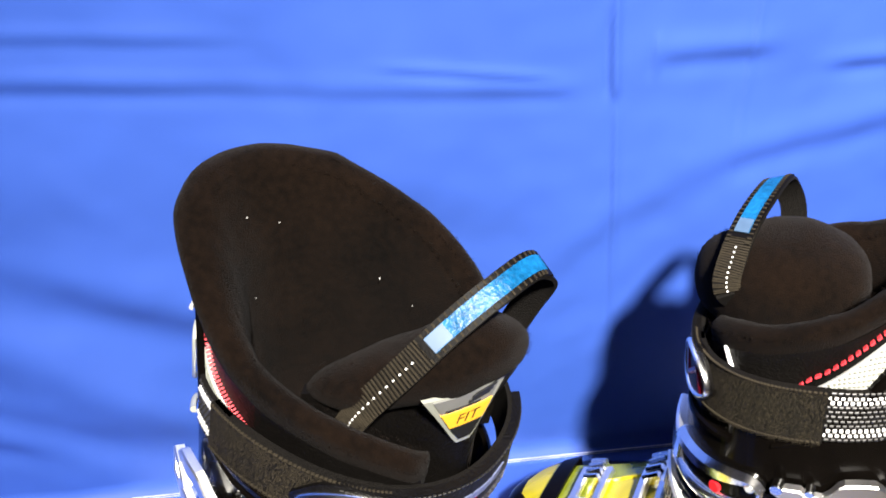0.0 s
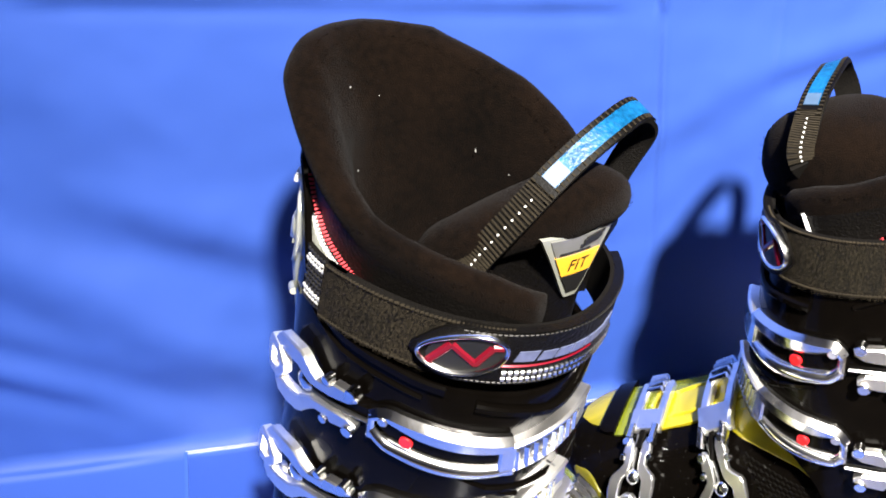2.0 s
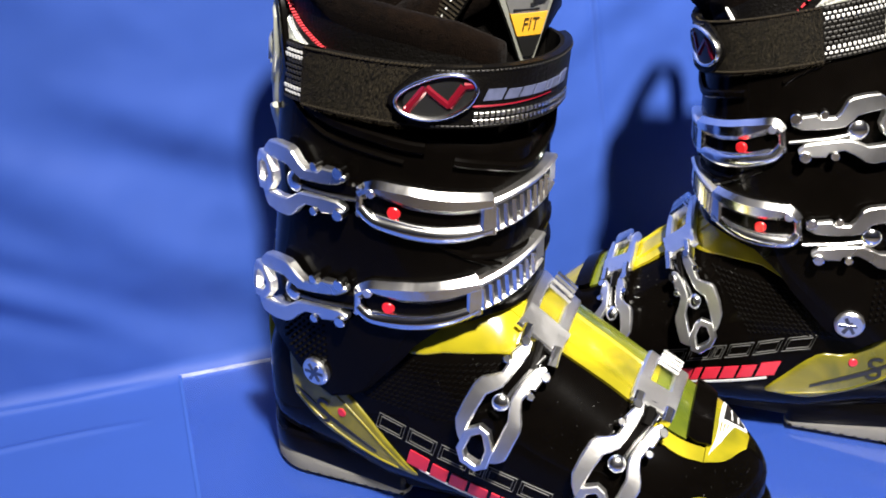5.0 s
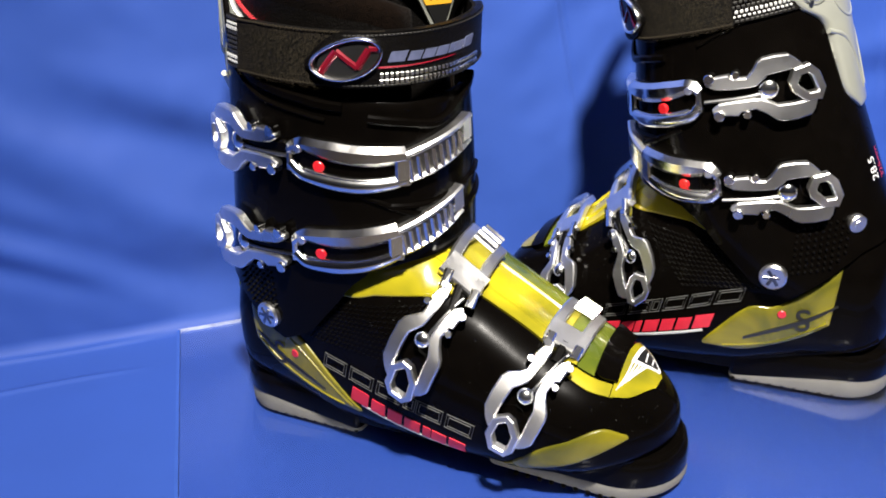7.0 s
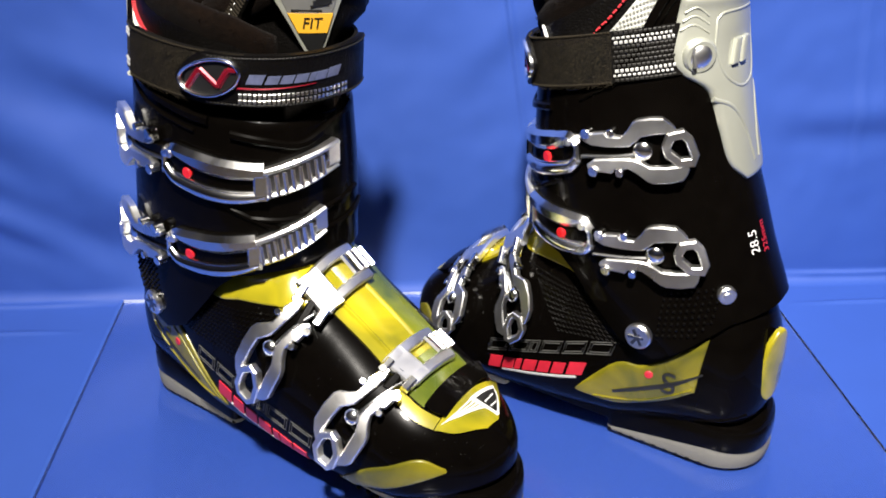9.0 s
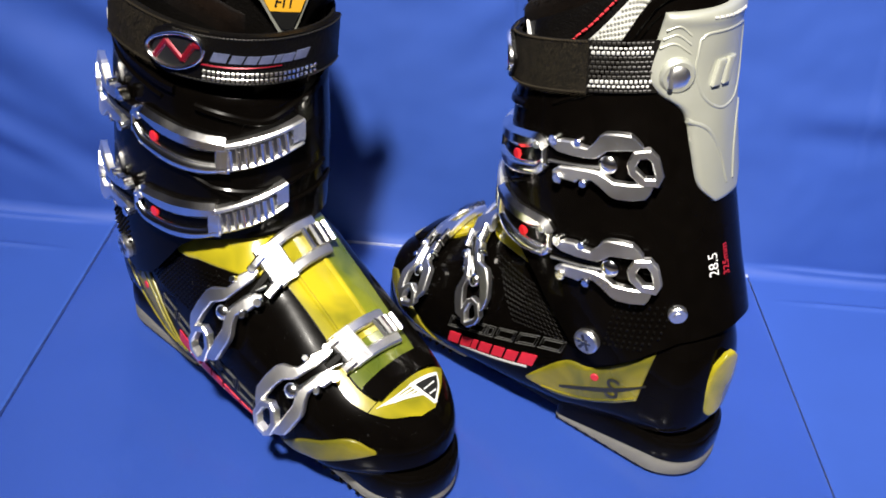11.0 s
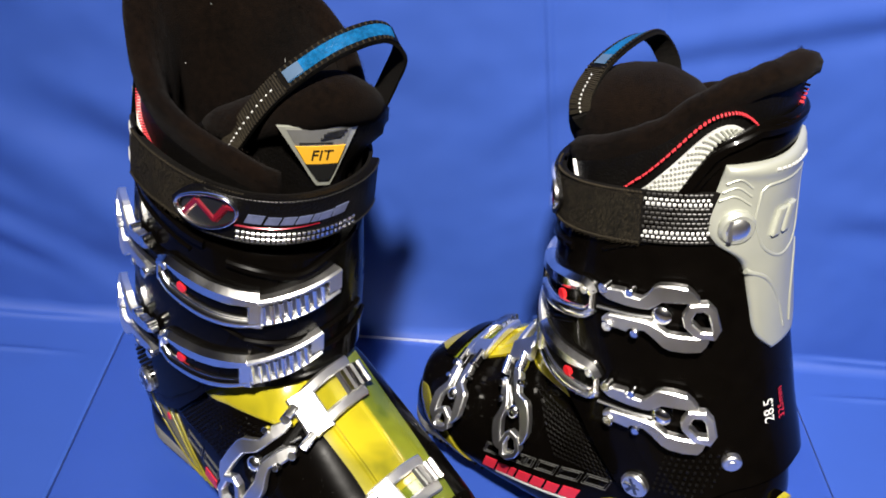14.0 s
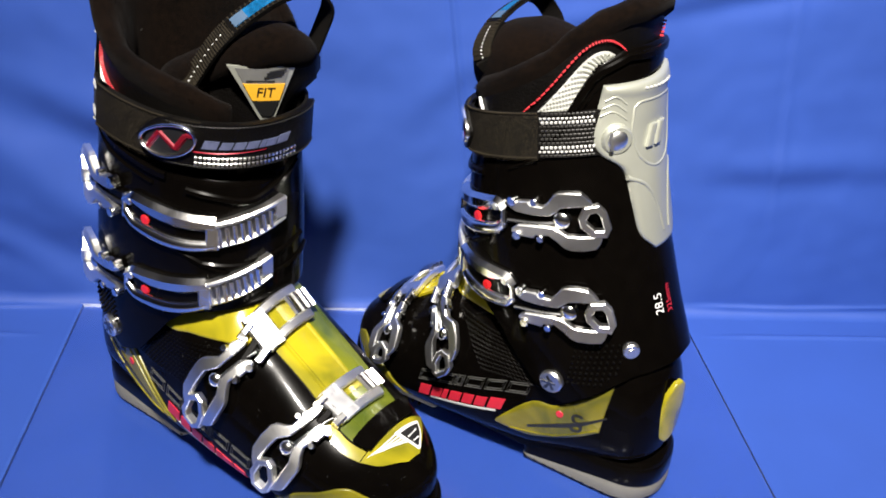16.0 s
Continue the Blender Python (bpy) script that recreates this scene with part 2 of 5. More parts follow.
def cloth_point(x, s):
    """x along the wall, s along the cloth from the plate's back edge: floor before, then a bend, then up the wall."""
    flat = WALL_BACK - BEND
    quarter = BEND * math.pi / 2
    if s < flat:
        y, z, ny, nz = s, 0.0, 0.0, 1.0
    elif s < flat + quarter:
        a = (s - flat) / BEND
        y, z, ny, nz = flat + BEND * math.sin(a), BEND * (1 - math.cos(a)), -math.sin(a), math.cos(a)
    else:
        y, z, ny, nz = WALL_BACK, BEND + s - flat - quarter, -1.0, 0.0
    p = Vector((x * 1.0, s * 1.0, 0.0))
    up = min(1.0, max(0.0, (s - flat) / quarter))
    h = s - flat - quarter + BEND  # height on the wall
    d = 0.004 * up * noise.noise(Vector((x * 5, s * 4, 1.3))) + 0.0019 * up * noise.noise(Vector((x * 17, s * 13, 5.1)))
    d += 0.0006 * up * noise.noise(Vector((x * 48, s * 40, 2.0)))

    def crease(x0, h0, x1, h1, width, deep, fade=0.03):
        """A fold along a line of the wall: a ridge with a steep lower flank."""
        lx, lh = x1 - x0, h1 - h0
        ln = math.hypot(lx, lh)
        a = ((x - x0) * lx + (h - h0) * lh) / ln
        q = ((h - h0) * lx - (x - x0) * lh) / ln
        if abs(q) > 5 * width:
            return 0.0
        ends = 1 / (1 + math.exp(-a / fade * 4)) / (1 + math.exp((a - ln) / fade * 4))
        return deep * ends * (1 + 0.7 * noise.noise(Vector((x * 9, h * 9, x0 * 7)))) * (math.exp(-((q / width) ** 2)) - 0.7 * math.exp(-(((q + 1.1 * width) / (0.8 * width)) ** 2)))

    if s > -0.12:
        d += crease(-0.279, 0.301, 0.067, 0.066, 0.028, 0.0085, 0.07)
        d += crease(-0.279, 0.23, 0.023, 0.062, 0.021, 0.0062, 0.05)
        d += crease(-0.261, 0.168, -0.048, 0.062, 0.016, 0.0045, 0.04)
        d += crease(-0.039, 0.23, 0.147, 0.151, 0.025, 0.0042, 0.08)
        d += crease(-0.055, 0.361, 0.301, 0.347, 0.008, 0.0015, 0.02)
        d += crease(0.19, 0.364, 0.286, 0.355, 0.004, 0.000924, 0.02)
        d += crease(-0.073, 0.389, 0.102, 0.383, 0.006, 0.0007, 0.04)
        d += crease(0.317, 0.427, 0.332, 0.34, 0.0035, 0.0024, 0.01)
        d += crease(0.335, 0.331, 0.367, 0.138, 0.003, 0.0016, 0.03)
        d += crease(0.352, 0.379, 0.356, 0.353, 0.003, 0.00084, 0.01)
        d += crease(0.411, 0.427, 0.427, 0.287, 0.003, 0.00084, 0.03)
        d += crease(0.427, 0.296, 0.698, 0.366, 0.015, 0.0030, 0.04)
        d += crease(0.479, 0.361, 0.716, 0.379, 0.008, 0.00252, 0.03)
        d += crease(0.356, 0.37, 0.427, 0.373, 0.01, 0.00168, 0.02)
        d += crease(0.628, 0.445, 0.668, 0.12, 0.004, 0.00126, 0.05)
        d += crease(0.10, 0.30, 0.30, 0.26, 0.030, 0.0022, 0.08)
        d += crease(0.30, 0.21, 0.42, 0.30, 0.022, 0.0016, 0.06)
        d += crease(-0.20, 0.42, 0.02, 0.25, 0.035, 0.0024, 0.10)
        d += crease(0.74, 0.30, 1.05, 0.24, 0.030, 0.0030, 0.08)
        d += crease(0.593, 0.164, 0.891, 0.182, 0.02, 0.00252, 0.05)
    for s0, lo, hi in ((0.001, -2, -0.01), (-0.048, -2, -0.02), (0.012, 0.60, 3), (-0.034, 0.61, 3)):
        if lo < x < hi:
            k = min(1.0, abs(x - (hi if hi < 1 else lo)) / 0.05)
            d += 0.0016 * k * math.exp(-(((s - s0 - 0.004 * noise.noise(Vector((x * 6, s0 * 50, 0)))) / 0.0032) ** 2))
    q = CORNER + AX * x + AY * y
    return Vector((q.x, q.y, z)) + (AY * ny + Vector((0, 0, nz))) * d


def build_backdrop():
    bm = bmesh.new()
    xs = np.concatenate([np.linspace(-1.5, -0.45, 12)[:-1], np.linspace(-0.45, 0.32, 180)[:-1], np.linspace(0.32, 0.48, 90)[:-1], np.linspace(0.48, 1.1, 150), np.linspace(1.1, 2.0, 8)[1:]])
    ss = np.concatenate([np.linspace(-0.47, -0.25, 8)[:-1], np.linspace(-0.25, -0.06, 16)[:-1], np.linspace(-0.06, 0.03, 90)[:-1], np.linspace(0.03, 0.5, 190)[:-1], np.linspace(0.5, 1.0, 40), np.linspace(1.0, 1.7, 6)[1:]])
    add_grid(bm, [[cloth_point(x, s) - Vector((0, 0, 0.0040)) for x in xs] for s in ss])
    ob = part("backdrop", bm, M_CLOTH, None, smooth=80)
    tagged(ob, "bright royal blue cotton sheet hung as creased backdrop", "backdrop", kind="structure")


def build_plate():
    bm = bmesh.new()
    w, dep, th = 0.595, 0.42, 0.003
    c = CORNER + AX * (w / 2) - AY * (dep / 2) + Vector((0, 0, -th / 2 - 0.0002))
    add_box(bm, c, (w, dep, th), Matrix.Rotation(ANGLE, 3, "Z"), 0.0004)
    ob = part("acrylic_plate", bm, M_ACRYLIC, None, smooth=30)
    tagged(ob, "clear thin acrylic sheet lying under both boots", "plate")
    # back edge: a pale bar paints its highlight
    bm = bmesh.new()
    add_box(bm, CORNER + AX * (w / 2) + AY * 0.0006 + Vector((0, 0, -0.0016)), (w, 0.0009, 0.0027), Matrix.Rotation(ANGLE, 3, "Z"))
    part("edge_glint", bm, M_EDGE, ob, "polished sheet edge, its bright glint painted pale", smooth=0)
    # opaque strip over the side edge, coloured as the cloth behind it
    bm = bmesh.new()
    add_box(bm, CORNER + AX * 0.0004 - AY * (dep / 2) + Vector((0, 0, -0.0017)), (0.0024, dep, 0.0036), Matrix.Rotation(ANGLE, 3, "Z"))
    part("side_edge", bm, M_EDGE_BLUE, ob, "sheet edge painted the blue of the cloth showing through", smooth=0)


# closed room out of view, added to bounce light and be reflected
def build_room():
    x0, x1, y0, y1, z0, z1, th = -2.0, 2.2, -2.2, 1.35, -0.0085, 2.6, 0.1
    for name, c, s in (
        ("wall_west", (x0 - th / 2, (y0 + y1) / 2, (z0 + z1) / 2), (th, y1 - y0, z1 - z0)),
        ("wall_east", (x1 + th / 2, (y0 + y1) / 2, (z0 + z1) / 2), (th, y1 - y0, z1 - z0)),
        ("wall_south", ((x0 + x1) / 2, y0 - th / 2, (z0 + z1) / 2), (x1 - x0 + 2 * th, th, z1 - z0)),
        ("wall_north", ((x0 + x1) / 2, y1 + th / 2, (z0 + z1) / 2), (x1 - x0 + 2 * th, th, z1 - z0)),
        ("floor", ((x0 + x1) / 2, (y0 + y1) / 2, z0 - th / 2), (x1 - x0 + 2 * th, y1 - y0 + 2 * th, th)),
        ("ceiling", ((x0 + x1) / 2, (y0 + y1) / 2, z1 + th / 2), (x1 - x0 + 2 * th, y1 - y0 + 2 * th, th)),
    ):
        bm = bmesh.new()
        add_box(bm, c, s)
        tagged(part(name, bm, {"ceiling": M_CEILING, "floor": M_FLOOR}.get(name, M_WALL), None, smooth=0), "plain painted room surface, unseen, added for bounce light and reflections", name.split("_")[0], kind="structure")


build_backdrop()
build_plate()
build_room()


# ---- ski boots: u runs from heel to toe, v to the outer side, z up ----
CUFF_Z = (0.05, 0.09, 0.12, 0.15, 0.20, 0.25, 0.29, 0.34, 0.38)
CUFF_REAR = (0.003, 0.004, 0.010, 0.021, 0.035, 0.045, 0.051, 0.058, 0.058)
CUFF_FRONT = (0.150, 0.170, 0.177, 0.178, 0.178, 0.179, 0.183, 0.182, 0.181)
CUFF_HALF = (0.050, 0.058, 0.059, 0.059, 0.058, 0.055, 0.053, 0.053, 0.054)
CUFF_N = 2.25
CUFF = {"shear": 0.0, "lean": 0.0, "egg": 0.0, "flare": 0.0, "pitch": 0.0, "rear": 0.0, "strap": 0.0, "seam": 0.0, "flap": 0.0, "plate": 0.0, "weave": 101, "rise": 0.03, "bow": 1.0, "bolt": 0.07, "seam_z": 0.0, "wing": 0.0, "open": 27, "near": (), "far": ()}  # how each soft cuff stands


def cuff_dims(z):
    r, f, b = (float(np.interp(z, CUFF_Z, c)) for c in (CUFF_REAR, CUFF_FRONT, CUFF_HALF))
    r += CUFF["rear"] * min(1.0, max(0.0, (z - 0.12) / 0.14))
    return (r + f) / 2, (f - r) / 2, b


def cuff_point(th, z, h=0.0):
    """Point of the cuff's skin: th degrees from the front round by the outer side; h outwards."""
    uc, a, b = cuff_dims(z)
    c, s = math.cos(radians(th)), math.sin(radians(th))
    x = math.copysign(abs(c) ** (2 / CUFF_N), c)
    y = math.copysign(abs(s) ** (2 / CUFF_N), s)
    n = Vector((math.copysign(abs(x) ** (CUFF_N - 1), x) / a, math.copysign(abs(y) ** (CUFF_N - 1), y) / b, 0))
    n.normalize()
    if z > 0.31 and x < 0.4:  # soft collar bends out at the back
        a += CUFF["flare"] * min(1.0, (z - 0.31) / 0.05) * (0.4 - x) / 1.4
    k = min(1.0, max(0.0, (z - 0.06) / 0.07))
    v = b * y * (1 + CUFF["egg"] * x * k) + k * CUFF["shear"] * (a * x) + CUFF["lean"] * max(0.0, z - 0.1)
    return Vector((uc + a * x + CUFF["pitch"] * max(0.0, z - 0.1), v, z)) + n * h


def cuff_theta(u, z):
    uc, a, _ = cuff_dims(z)
    c = max(-1.0, min(1.0, (u - CUFF["pitch"] * max(0.0, z - 0.1) - uc) / a))
    return math.degrees(math.acos(math.copysign(abs(c) ** (CUFF_N / 2), c)))


SH_U = (0.0, 0.03, 0.06, 0.10, 0.14, 0.17, 0.20, 0.24, 0.27, 0.29, 0.31, 0.325)
SH_OUT = (0.040, 0.044, 0.050, 0.057, 0.061, 0.062, 0.062, 0.061, 0.057, 0.052, 0.047, 0.044)
SH_IN = (0.040, 0.042, 0.045, 0.050, 0.053, 0.056, 0.058, 0.055, 0.050, 0.046, 0.043, 0.042)
SH_TOP = (0.110, 0.135, 0.152, 0.165, 0.166, 0.152, 0.129, 0.105, 0.090, 0.081, 0.071, 0.063)
SH_LOW = (0.030, 0.028, 0.024, 0.014, 0.012, 0.012, 0.012, 0.014, 0.018, 0.022, 0.026, 0.028)
SHELL_TOE, SHELL_HEEL = 0.320, 0.004


def shell_dims(u):
    o, i, t, l = (float(np.interp(u, SH_U, c)) for c in (SH_OUT, SH_IN, SH_TOP, SH_LOW))
    k = 1.0
    if u > 0.262:
        k = max(0.0, 1 - ((u - 0.262) / (SHELL_TOE - 0.262)) ** 2.2) ** 0.5
    if u < 0.034:
        k = max(0.0, 1 - ((0.034 - u) / (0.034 - SHELL_HEEL)) ** 2.4) ** 0.45
    mid = l + 0.40 * (t - l)
    kz = k**0.55
    return o * k, i * k, mid + (t - mid) * kz, mid - (mid - l) * kz, mid


def shell_raw(u, ph):
    o, i, t, l, mid = shell_dims(u)
    c, s = math.cos(radians(ph)), math.sin(radians(ph))
    n = 2.15 if s >= 0 else 3.4
    y = math.copysign(abs(c) ** (2 / n), c) * (o if c > 0 else i)
    z = mid + (abs(s) ** (2 / n) * (t - mid) if s >= 0 else -(abs(s) ** (2 / n)) * (mid - l))
    return Vector((u, y, z))


def shell_point(u, ph, h=0.0):
    """Point of the lower shell's skin: ph degrees from the outer side over the top; h outwards."""
    p = shell_raw(u, ph)
    if h:
        d = 0.002
        n = (shell_raw(min(u + d, SHELL_TOE - 0.0005), ph) - shell_raw(u - d, ph)).cross(shell_raw(u, ph + 2) - shell_raw(u, ph - 2))
        n.normalize()
        if n.dot(Vector((0, p.y, p.z - shell_dims(u)[4]))) < 0:
            n = -n
        p = p + n * h
    return p


def shell_phi(u, z):
    """The angle at which the outer side of the shell stands at height z."""
    _, _, t, l, mid = shell_dims(u)
    if z >= mid:
        return math.degrees(math.asin(min(1.0, (z - mid) / (t - mid)) ** (2.15 / 2)))
    return -math.degrees(math.asin(min(1.0, (mid - z) / (mid - l)) ** (3.4 / 2)))


def on_cuff(s, t, h):
    return cuff_point(s, t, h)


def on_shell(s, t, h):
    return shell_point(t, s, h)


def cuff_uz(u, z, h):
    return cuff_point(cuff_theta(u, z), z, h)


def shell_uz(u, z, h):
    return shell_point(u, shell_phi(u, z), h)


def add_bar(bm, fn, path, w, h0, h1, n=0, closed=False, edge=0.0012, rise=None, dome=False):
    """A chamfered bar of width w along a path on a surface, from height h0 to h1 above it."""
    pts = smooth_curve(path, n) if n else [np.array(p, float) for p in path]
    if closed:
        pts = pts[:-1] if np.allclose(pts[0], pts[-1]) else pts
    P = [fn(p[0], p[1], rise(p) if rise else 0.0) for p in pts]
    N = [(fn(p[0], p[1], 0.01) - fn(p[0], p[1], 0.0)).normalized() for p in pts]
    m = len(P)
    rows = []
    ws = w if isinstance(w, (list, tuple)) else [w] * m
    if len(ws) != m:
        ws = list(np.interp(np.linspace(0, 1, m), np.linspace(0, 1, len(ws)), ws))
    for i in range(m):
        a, b = (P[i - 1], P[(i + 1) % m]) if closed else (P[max(i - 1, 0)], P[min(i + 1, m - 1)])
        t = (b - a).normalized()
        side = N[i].cross(t).normalized()
        k = 1.0
        if 0 < i < m - 1 or closed:
            d1, d2 = (P[i] - a).normalized(), (b - P[i]).normalized()
            k = 1 / max(0.6, math.cos(d1.angle(d2, 0) / 2))
        x = ws[i] / 2 * k
        e = min(edge, x * 0.8)
        prof = ((-x, h0), (-x, h1 - e), (-x + e, h1), (x - e, h1), (x, h1 - e), (x, h0))
        if dome:  # rounded back
            hb = h0 + 0.35 * (h1 - h0)
            prof = [(-x, h0)] + [(-x * math.cos(a), hb + (h1 - hb) * math.sin(a)) for a in np.linspace(0, math.pi, 9)] + [(x, h0)]
        rows.append([P[i] + side * q + N[i] * r for q, r in prof])
    if closed:
        rows.append(None)
        vs = [[bm.verts.new(p) for p in r] for r in rows[:-1]]
        for i in range(m):
            r0, r1 = vs[i], vs[(i + 1) % m]
            for j in range(len(r0)):
                k = (j + 1) % len(r0)
                bm.faces.new((r0[j], r0[k], r1[k], r1[j]))
    else:
        add_grid(bm, rows, wrap=True, cap0=True, cap1=True)


def add_strip(bm, fn, upper, lower, h0, h1, rise=None, e=0.0009):
    """A flat plate between two edges given station by station as (s, t), chamfered along both."""
    rows = []
    for a, b in zip(upper, lower):
        r = rise(a) if rise else 0.0
        P, Q = fn(*a, r), fn(*b, r)
        n = (fn(*a, 0.01) - fn(*a, 0.0) + fn(*b, 0.01) - fn(*b, 0.0)).normalized()
        w = (Q - P).normalized() * min(e, (Q - P).length * 0.3)
        rows.append([P + n * h0, P + n * (h1 - e), P + w + n * h1, Q - w + n * h1, Q + n * (h1 - e), Q + n * h0])
    add_grid(bm, rows, wrap=True, cap0=True, cap1=True)


def add_patch(bm, fn, low, high, h, n=16, m=8, sink=0.0015, round_by=0.0):
    """A slab on a surface between two curves given as (s, t) points."""
    lo, hi = smooth_curve(low, n), smooth_curve(high, n)
    top, under = [], []
    ks = np.linspace(0, 1, m)
    if round_by:  # a softened rim: two close rows at every edge
        lo = [lo[0] + (lo[1] - lo[0]) * 0.0, lo[0] + (lo[1] - lo[0]) * 0.3] + lo[1:-1] + [lo[-1] + (lo[-2] - lo[-1]) * 0.3, lo[-1]]
        hi = [hi[0] + (hi[1] - hi[0]) * 0.0, hi[0] + (hi[1] - hi[0]) * 0.3] + hi[1:-1] + [hi[-1] + (hi[-2] - hi[-1]) * 0.3, hi[-1]]
        ks = np.concatenate([[0, 0.03], np.linspace(0.07, 0.93, m - 2), [0.97, 1]])
    for i, (a, b) in enumerate(zip(lo, hi)):
        r = []
        ps = [a + (b - a) * k for k in ks]
        for j, p in enumerate(ps):
            d = min(i, j, len(lo) - 1 - i, len(ps) - 1 - j)
            r.append(fn(p[0], p[1], h - round_by * (1.0, 0.28, 0.0)[min(d, 2)]))
        top.append(r)
        under.append([fn(p[0], p[1], -sink) for p in ps])
    add_shell(bm, top, under)


def add_disc(bm, fn, s, t, radius, h0, h1, n=18, dome=0.0, squash=1.0):
    """A round stud on a surface."""
    p = fn(s, t, 0.0)
    nrm = (fn(s, t, 0.01) - p).normalized()
    x = nrm.cross(Vector((0, 0, 1))).normalized()
    y = nrm.cross(x)
    rings = []
    for r, h in ((1, h0), (1, h1 - radius * 0.15), (0.86, h1), (0.5, h1 + dome)):
        rings.append([p + nrm * h + (x * math.cos(a) + y * math.sin(a) * squash) * radius * r for a in np.linspace(0, 2 * math.pi, n, endpoint=False)])
    add_grid(bm, rings, wrap=True, cap0=True, cap1=True)


def flip(bm, side):
    """Local outer side to the boot's own hand; the left boot has the shorter forefoot."""
    for v in bm.verts:
        if side < 0:
            v.co.y = -v.co.y
        elif v.co.x > 0.12:
            v.co.x -= 0.15 * (v.co.x - 0.12) * min(1.0, max(0.0, (0.15 - v.co.z) / 0.04))
    return bm


def lettering(text, place, size, side, h=0.0004):
    """A bmesh of text, laid by place(x, y) on a surface; x from -0.5 to 0.5 of its width."""
    cu = bpy.data.curves.new("lettering", "FONT")
    cu.body, cu.size, cu.align_x, cu.align_y = text, 1.0, "CENTER", "CENTER"
    ob = bpy.data.objects.new("lettering", cu)
    me = bpy.data.meshes.new_from_object(ob)
    bm = bmesh.new()
    bm.from_mesh(me)
    bpy.data.objects.remove(ob)
    bpy.data.meshes.remove(me)
    bmesh.ops.subdivide_edges(bm, edges=[e for e in bm.edges if e.calc_length() > 0.25], cuts=2)
    for v in bm.verts:
        v.co = place(v.co.x * size, v.co.y * size, h)
    return bm


def sole_outline(u0, u1, half, r0, r1, n=10):
    pts = []
    for i in range(n + 1):
        a = math.pi / 2 * i / n
        pts.append((u1 - r1 + r1 * math.sin(a), half * (1 - (1 - math.cos(a)) * min(1, r1 / half))))
    back = []
    for i in range(n + 1):
        a = math.pi / 2 * i / n
        back.append((u0 + r0 - r0 * math.cos(a), half * (1 - (1 - math.sin(a)) * min(1, r0 / half))))
    upper = back + pts
    return upper + [(u, -v) for u, v in reversed(upper)]


def add_prism(bm, outline, z_low, z_high, grow=0.0015):
    """A block over a plan outline; z_low and z_high are functions of u. Its top edge is rounded."""
    cu = sum(p[0] for p in outline) / len(outline)
    rows = []
    for lev in ("low", "low2", "mid", "high", "top"):
        r = []
        for u, v in outline:
            k = {"low": 1 - grow * 12, "low2": 1.0, "mid": 1.0, "high": 0.985, "top": 0.95}[lev]
            zl, zh = z_low(u), z_high(u)
            z = {"low": zl, "low2": zl + min(0.0015, (zh - zl) * 0.3), "mid": zl + (zh - zl) * 0.6, "high": zh - (zh - zl) * 0.12, "top": zh}[lev]
            r.append(Vector((cu + (u - cu) * k, v * k, z)))
        rows.append(r)
    add_grid(bm, rows, wrap=True, cap0=True, cap1=True)


def liner_rim(th):
    """Height of the soft collar's crest: its own table on the outer (near) and the inner (far) side."""
    th = (th + 180) % 360 - 180
    xs, ys = zip(*(CUFF["near"] if th >= 0 else CUFF["far"]))
    return float(np.interp(abs(th), xs, ys))


CUFF_TOP = ((0, 0.246), (40, 0.252), (70, 0.262), (97, 0.282), (106, 0.305), (118, 0.326), (140, 0.337), (180, 0.338))
CUFF_LOW = ((0, 0.150), (40, 0.148), (60, 0.143), (70, 0.132), (79, 0.112), (87, 0.093), (97, 0.0835), (110, 0.0945), (123, 0.1060), (136, 0.1150), (155, 0.1195), (180, 0.122))


def cuff_top(th):
    """Height of the cuff's upper edge; its rear wing starts further back on a looser cuff."""
    return by_angle(CUFF_TOP, max(0.0, abs((th + 180) % 360 - 180) - CUFF["wing"]))


def by_angle(table, th):
    th = abs((th + 180) % 360 - 180)
    xs, ys = zip(*table)
    return float(np.interp(th, xs, ys))


def wobble(p, amount, scale, seed=0.0):
    return amount * noise.noise(Vector((p.x * scale, p.y * scale, p.z * scale + seed)))


